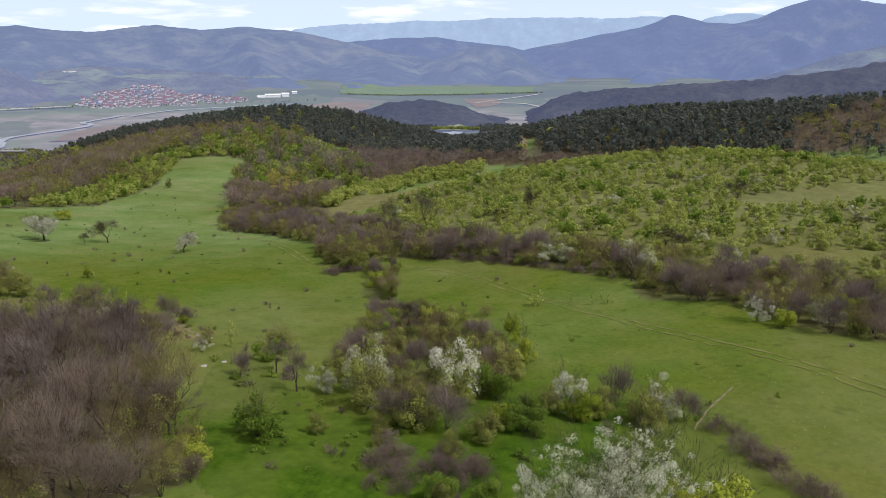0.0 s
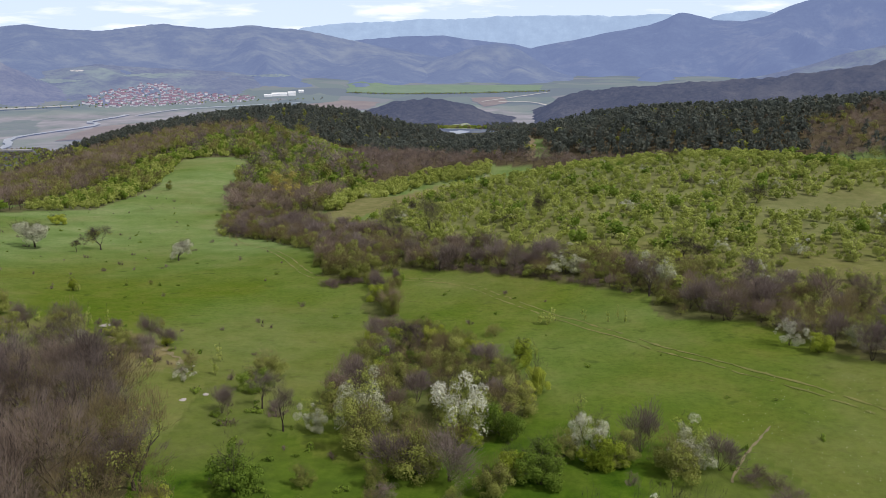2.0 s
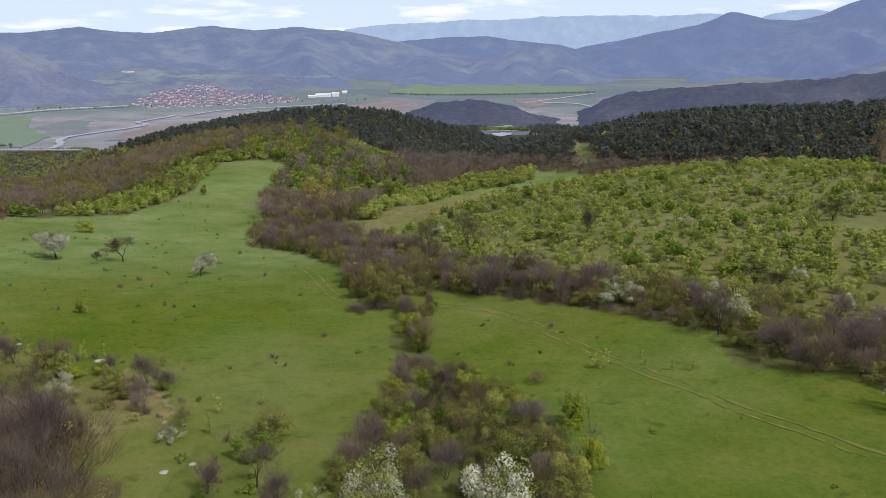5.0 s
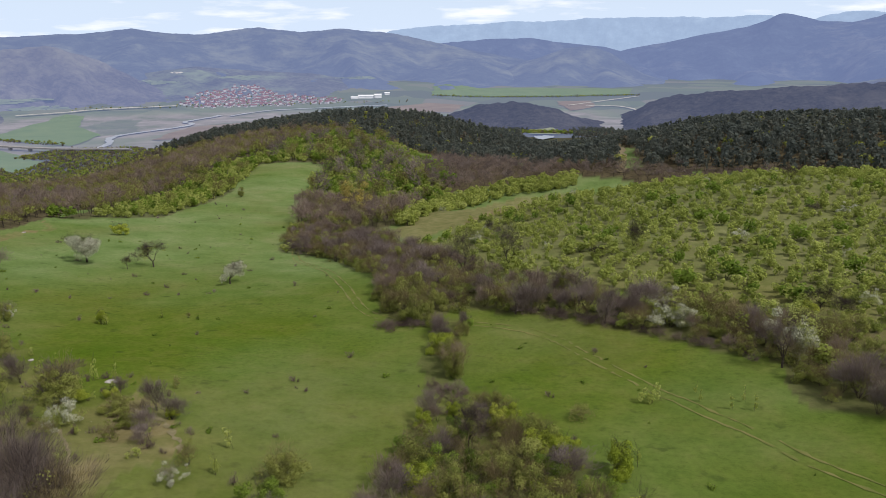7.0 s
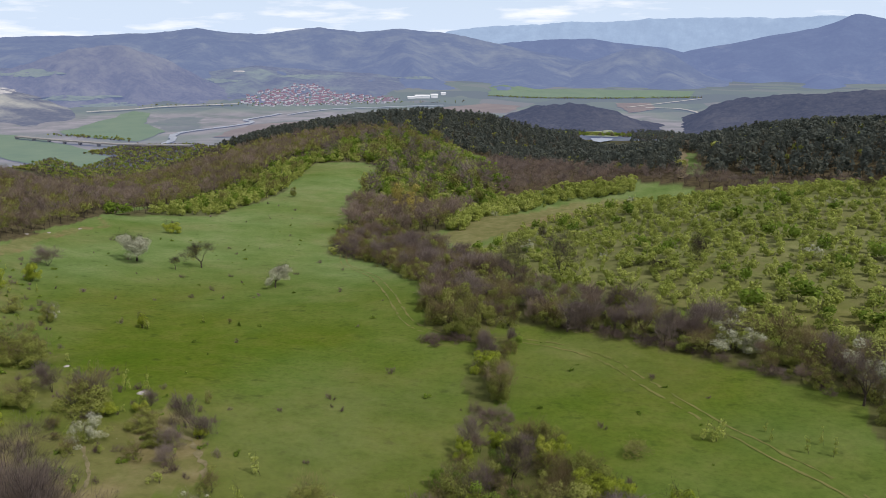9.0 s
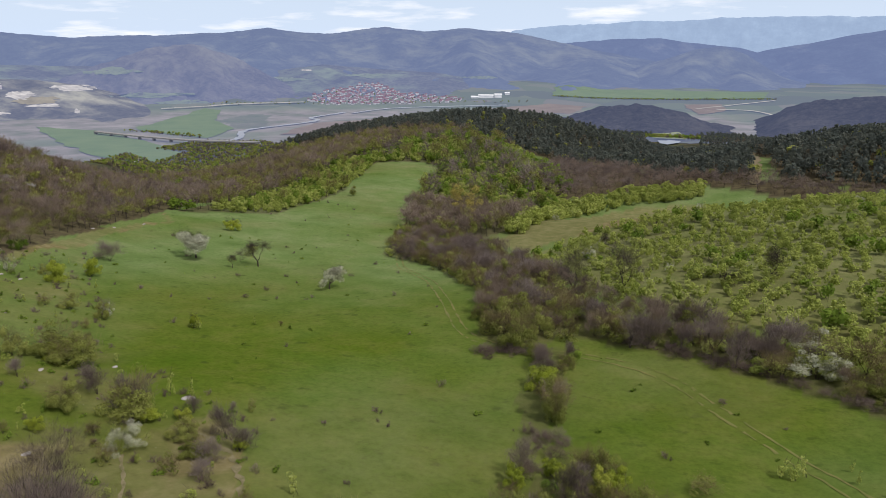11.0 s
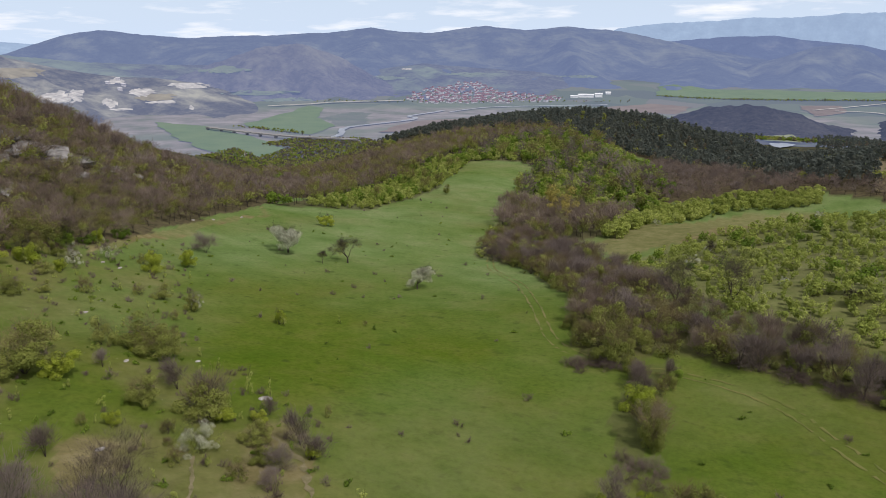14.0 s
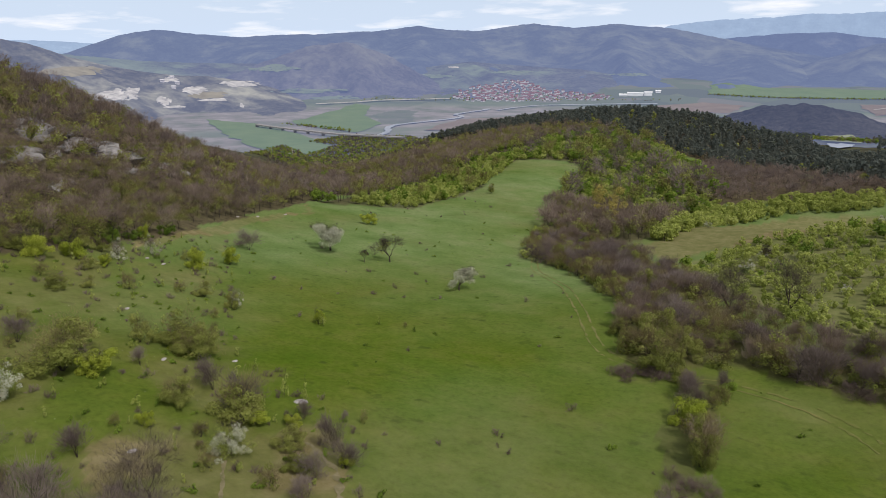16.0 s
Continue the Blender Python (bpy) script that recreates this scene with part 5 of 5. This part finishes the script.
E16, E14, E0 = (-2.2, 44, 159.2), (-1.6, 42.2, 159.4), (0, 0, 160)
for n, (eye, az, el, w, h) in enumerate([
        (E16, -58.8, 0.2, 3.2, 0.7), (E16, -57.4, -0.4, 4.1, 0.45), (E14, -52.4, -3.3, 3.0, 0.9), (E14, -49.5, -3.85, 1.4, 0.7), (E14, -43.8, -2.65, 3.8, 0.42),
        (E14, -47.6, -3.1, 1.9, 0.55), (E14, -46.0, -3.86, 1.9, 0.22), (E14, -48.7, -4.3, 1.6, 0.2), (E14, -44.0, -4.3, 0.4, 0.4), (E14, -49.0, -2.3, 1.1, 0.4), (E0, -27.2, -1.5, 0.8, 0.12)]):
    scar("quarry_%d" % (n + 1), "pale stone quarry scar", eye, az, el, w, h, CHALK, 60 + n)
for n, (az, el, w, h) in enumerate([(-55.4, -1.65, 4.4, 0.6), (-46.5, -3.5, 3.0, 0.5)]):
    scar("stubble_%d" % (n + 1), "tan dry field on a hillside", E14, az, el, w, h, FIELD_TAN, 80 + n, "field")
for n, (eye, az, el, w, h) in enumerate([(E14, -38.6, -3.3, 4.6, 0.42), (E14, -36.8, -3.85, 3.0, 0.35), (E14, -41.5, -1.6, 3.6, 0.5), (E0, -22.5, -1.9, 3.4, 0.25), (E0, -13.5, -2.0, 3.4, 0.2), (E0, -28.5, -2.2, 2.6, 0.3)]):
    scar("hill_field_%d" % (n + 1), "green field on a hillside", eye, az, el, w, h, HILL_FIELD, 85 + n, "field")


def house_model(long, deep, tall, roof, hip):
    """Walls with a tiled roof that overhangs them; the ridge runs along x, and ends short of the gables where hipped."""
    a, b = long / 2, deep / 2
    wall = mesh_of("wall", [(-a, -b, -4), (a, -b, -4), (a, b, -4), (-a, b, -4), (-a, -b, tall), (a, -b, tall), (a, b, tall), (-a, b, tall), (-a, 0, tall + roof * 0.85 * (1 - hip)), (a, 0, tall + roof * 0.85 * (1 - hip))],
                   [(0, 1, 5, 4), (1, 2, 6, 5), (2, 3, 7, 6), (3, 0, 4, 7), (4, 8, 7), (5, 6, 9)], PLASTER)
    a, b, c = a + 0.5, b + 0.6, (long / 2) * (1 - 0.5 * hip) + 0.5
    top = mesh_of("roof", [(-a, -b, tall - 0.2), (a, -b, tall - 0.2), (a, b, tall - 0.2), (-a, b, tall - 0.2), (-c, 0, tall + roof), (c, 0, tall + roof), (-a, -b, tall - 0.45), (a, -b, tall - 0.45), (a, b, tall - 0.45), (-a, b, tall - 0.45)],
                  [(0, 1, 5, 4), (2, 3, 4, 5), (0, 4, 3), (1, 2, 5), (0, 6, 7, 1), (1, 7, 8, 2), (2, 8, 9, 3), (3, 9, 6, 0), (6, 9, 8, 7)], TILE)
    return wall, top


VILLAGE = [(-1000, 1950), (-1050, 2080), (-1010, 2240), (-930, 2340), (-800, 2230), (-590, 2190), (-570, 2110), (-757, 1985), (-911, 1910)]
rng = random.Random(70)
houses = []
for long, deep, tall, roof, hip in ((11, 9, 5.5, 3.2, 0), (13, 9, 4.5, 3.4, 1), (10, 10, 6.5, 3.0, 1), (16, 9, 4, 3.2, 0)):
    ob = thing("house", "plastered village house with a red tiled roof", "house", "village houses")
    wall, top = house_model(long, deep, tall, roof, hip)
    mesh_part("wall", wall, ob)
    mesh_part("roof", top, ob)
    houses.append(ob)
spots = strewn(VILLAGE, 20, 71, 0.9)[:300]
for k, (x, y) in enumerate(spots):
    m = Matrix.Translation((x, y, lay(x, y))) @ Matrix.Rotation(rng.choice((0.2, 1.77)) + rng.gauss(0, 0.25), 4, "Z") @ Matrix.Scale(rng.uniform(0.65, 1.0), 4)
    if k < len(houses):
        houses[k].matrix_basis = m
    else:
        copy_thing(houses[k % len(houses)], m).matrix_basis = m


def hall(x, y, turn, long, deep, tall, label, mat=None):
    mat = mat or WHITE_METAL
    ob = thing("factory_hall", label, "factory", "factory halls")
    a, b = long / 2, deep / 2
    mesh_part("wall", mesh_of("wall", [(sx * a, sy * b, z) for z in (-4, tall) for sx, sy in ((-1, -1), (1, -1), (1, 1), (-1, 1))],
                              [(0, 1, 5, 4), (1, 2, 6, 5), (2, 3, 7, 6), (3, 0, 4, 7)], mat), ob)
    mesh_part("roof", mesh_of("roof", [(-a - 1, -b - 1, tall), (a + 1, -b - 1, tall), (a + 1, b + 1, tall), (-a - 1, b + 1, tall), (-a - 1, 0, tall + 3), (a + 1, 0, tall + 3)],
                              [(0, 1, 5, 4), (2, 3, 4, 5), (0, 4, 3), (1, 2, 5)], mat), ob)
    ob.matrix_basis = Matrix.Translation((x, y, lay(x, y))) @ Matrix.Rotation(turn, 4, "Z")


# Sheet metal of the far halls, with a little haze painted in as emission.
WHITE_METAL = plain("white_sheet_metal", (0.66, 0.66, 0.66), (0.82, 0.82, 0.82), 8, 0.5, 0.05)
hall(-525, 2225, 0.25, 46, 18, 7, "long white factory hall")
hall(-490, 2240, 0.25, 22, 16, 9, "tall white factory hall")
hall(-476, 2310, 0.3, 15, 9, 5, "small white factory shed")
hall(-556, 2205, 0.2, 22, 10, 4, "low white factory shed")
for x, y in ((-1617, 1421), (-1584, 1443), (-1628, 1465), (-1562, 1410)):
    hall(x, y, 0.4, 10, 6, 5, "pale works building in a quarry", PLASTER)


def bridge(line):
    ob = thing("road_bridge", "long concrete road bridge on piers", "bridge")
    v, f = [], []
    for k, (x, y) in enumerate(line):
        z = lay(x, y) + 7.0
        d = np.subtract(line[min(k + 1, len(line) - 1)], line[max(k - 1, 0)]).astype(float)
        s = np.array([-d[1], d[0]]) / np.linalg.norm(d) * 5
        v += [(x - s[0], y - s[1], z), (x + s[0], y + s[1], z), (x + s[0], y + s[1], z - 2.2), (x - s[0], y - s[1], z - 2.2)]
        if k:
            n = 4 * k
            f += [(n - 4 + i, n - 4 + (i + 1) % 4, n + (i + 1) % 4, n + i) for i in range(4)]
        mesh_part("pier", mesh_of("pier", [(x + 1.6 * a, y + 3 * b, c) for c in (z - 14, z - 2) for a, b in ((-1, -1), (1, -1), (1, 1), (-1, 1))],
                                  [(0, 1, 5, 4), (1, 2, 6, 5), (2, 3, 7, 6), (3, 0, 4, 7)], CONCRETE), ob)
    mesh_part("deck", mesh_of("deck", v, f, CONCRETE), ob)


bridge([(-1037, 1154), (-990, 1141), (-949, 1130), (-910, 1121), (-873, 1114), (-830, 1105), (-787, 1099), (-741, 1101), (-695, 1106), (-654, 1108)])
woodland("village_trees", "garden and field trees round the village", [(x + 13, y + 9) for x, y in strewn(VILLAGE, 30, 72, 0.8)] + strewn([(-1200, 1760), (-960, 1900), (-600, 2060), (-380, 2150), (-380, 2200), (-600, 2100), (-960, 1960), (-1220, 1820)], 22, 73),
         VALLEY_TREE, 0.8, 1.4, 74)
woodland("valley_scrub", "mixed scrub and trees on the valley side", strewn(BRIDGE_WOOD, 5.2, 75, 0.97), VALLEY_TREE[:5] + VALLEY_TREE[7:] * 2, 0.8, 1.5, 76)
woodland("pond_wood", "dark wood in a hollow round a pond", strewn(POND_WOOD, 9.0, 83, 0.95, [POND]), PINE_TREE + VALLEY_TREE[7:], 0.9, 1.6, 84)
woodland("valley_hedges", "dark lines of trees between valley fields", strewn([(-330, 2300), (0, 2330), (330, 2390), (330, 2410), (0, 2350), (-330, 2322)], 8, 77) + strewn([(-1010, 1230), (-830, 1190), (-800, 1160), (-1040, 1220)], 9, 78)
         + strewn([(-60, 1150), (60, 1140), (160, 1300), (0, 1320)], 10, 80) + strewn([(-230, 1230), (-60, 1150), (60, 1160), (60, 1200), (-60, 1215), (-220, 1290)], 10, 82), VALLEY_TREE, 0.9, 1.7, 81)

scar("ridge_ride", "bare strip felled through woods", E0, 10.56, -1.9, 0.13, 1.6, MEADOW_PALE, 91, "path")

# ---- tracks and paths on the meadow ----
CART = [(-66, 215), (-57, 190), (-45, 174), (-35, 153), (-28, 137), (-24, 131), (-19, 128), (-14, 126), (-9, 127), (-2, 125), (4, 121), (9, 113), (17, 100), (22, 92), (26, 84), (31, 77), (35, 71), (38, 66), (44, 58), (54, 48)]
for side in (-0.75, 0.75):
    ribbon("track", "worn wheel rut of a farm track", CART, 0.3, TURF_SOIL, "track", 0.04, 0.9, 0.36, 5 + int(side * 10), shift=side, gaps=0.14)
ribbon("path_1", "trodden earth path", [(29, 64), (27.5, 62), (25, 59), (22.5, 55.5), (21, 53)], 0.2, PATH_SOIL, "path", 0.05, 0.5, 0.3, gaps=0.15)
ribbon("path_2", "narrow trodden earth path", [(-35, 72), (-37.5, 75.5), (-40, 78), (-41, 79.5)], 0.28, PATH_SOIL, "path", 0.05, 0.5, 0.25, gaps=0.1)
ribbon("gully_1", "eroded earth gully in dry turf", [(-28, 77), (-31, 81), (-34, 84), (-38, 86), (-42, 87.5)], 0.5, PATH_SOIL, "gully", 0.05, 0.6, 0.45, gaps=0.15)


# ---- rocks and stones ----
def rock_model(seed, flat):
    rng = random.Random(seed)
    bm = bmesh.new()
    bmesh.ops.create_icosphere(bm, subdivisions=2, radius=1.0)
    shift = Vector((rng.uniform(-50, 50), rng.uniform(-50, 50), rng.uniform(-50, 50)))
    for v in bm.verts:
        n = noise.noise(v.co * 1.1 + shift) + 0.5 * noise.noise(v.co * 2.7 + shift)
        v.co *= 1 + 0.38 * n
        v.co.z *= flat
    me = bpy.data.meshes.new("rock")
    bm.to_mesh(me)
    bm.free()
    return me


def stones(name, label, rows, mat, group, seed, flat=0.6):
    """Stones at x, y, each with a radius in metres."""
    rng = random.Random(seed)
    shapes = [rock_model(seed * 7 + k, flat) for k in range(4)]
    for me in shapes:
        me.materials.append(mat)
    for x, y, r in rows:
        r = r * (0.55 if mat is STONE_PALE else 1.6)
        ob = new(name, shapes[rng.randrange(4)])
        ob.matrix_basis = Matrix.Translation((x, y, float(height(x, y)) + 0.1 * r)) @ Matrix.Rotation(rng.random() * 6.283, 4, "Z") @ Matrix.Diagonal((r * rng.uniform(0.8, 1.9), r, r * rng.uniform(0.6, 1.1), 1))
        tagged(ob, label, "rock", group)


stones("rock", "grey limestone outcrop among oaks", [(-161, 142, 3.2), (-165, 151, 2), (-160, 152, 2.6), (-160, 158, 2.8), (-161, 166, 2.4), (-159, 171, 2.2), (-151, 138, 2), (-146, 127, 2.4), (-137, 131, 1.8), (-157, 147, 2.2),
       (-155, 154, 1.9), (-163, 160, 2.6), (-150, 131, 2.1), (-143, 122, 2), (-166, 144, 2.3), (-140, 118, 1.7), (-153, 160, 1.6), (-157, 176, 1.8)], ROCK, "rock outcrops", 3, 0.45)
stones("stone", "pale limestone lying in the grass", [(-97, 121, 0.7), (-93.4, 124.7, 0.5), (-81.5, 104.7, 0.55), (-78, 99.3, 0.6), (-60.6, 90.1, 0.5), (-56.9, 96.4, 0.55), (-44.6, 92.7, 0.9), (-46.3, 74.9, 0.6), (-128.8, 170.5, 0.9),
       (-130.4, 179.1, 0.9), (-131.3, 191.1, 0.9), (-100.2, 120.5, 0.6), (-24.5, 66.5, 0.6), (-23, 68.3, 0.5)], STONE_PALE, "pale stones", 4, 0.3)
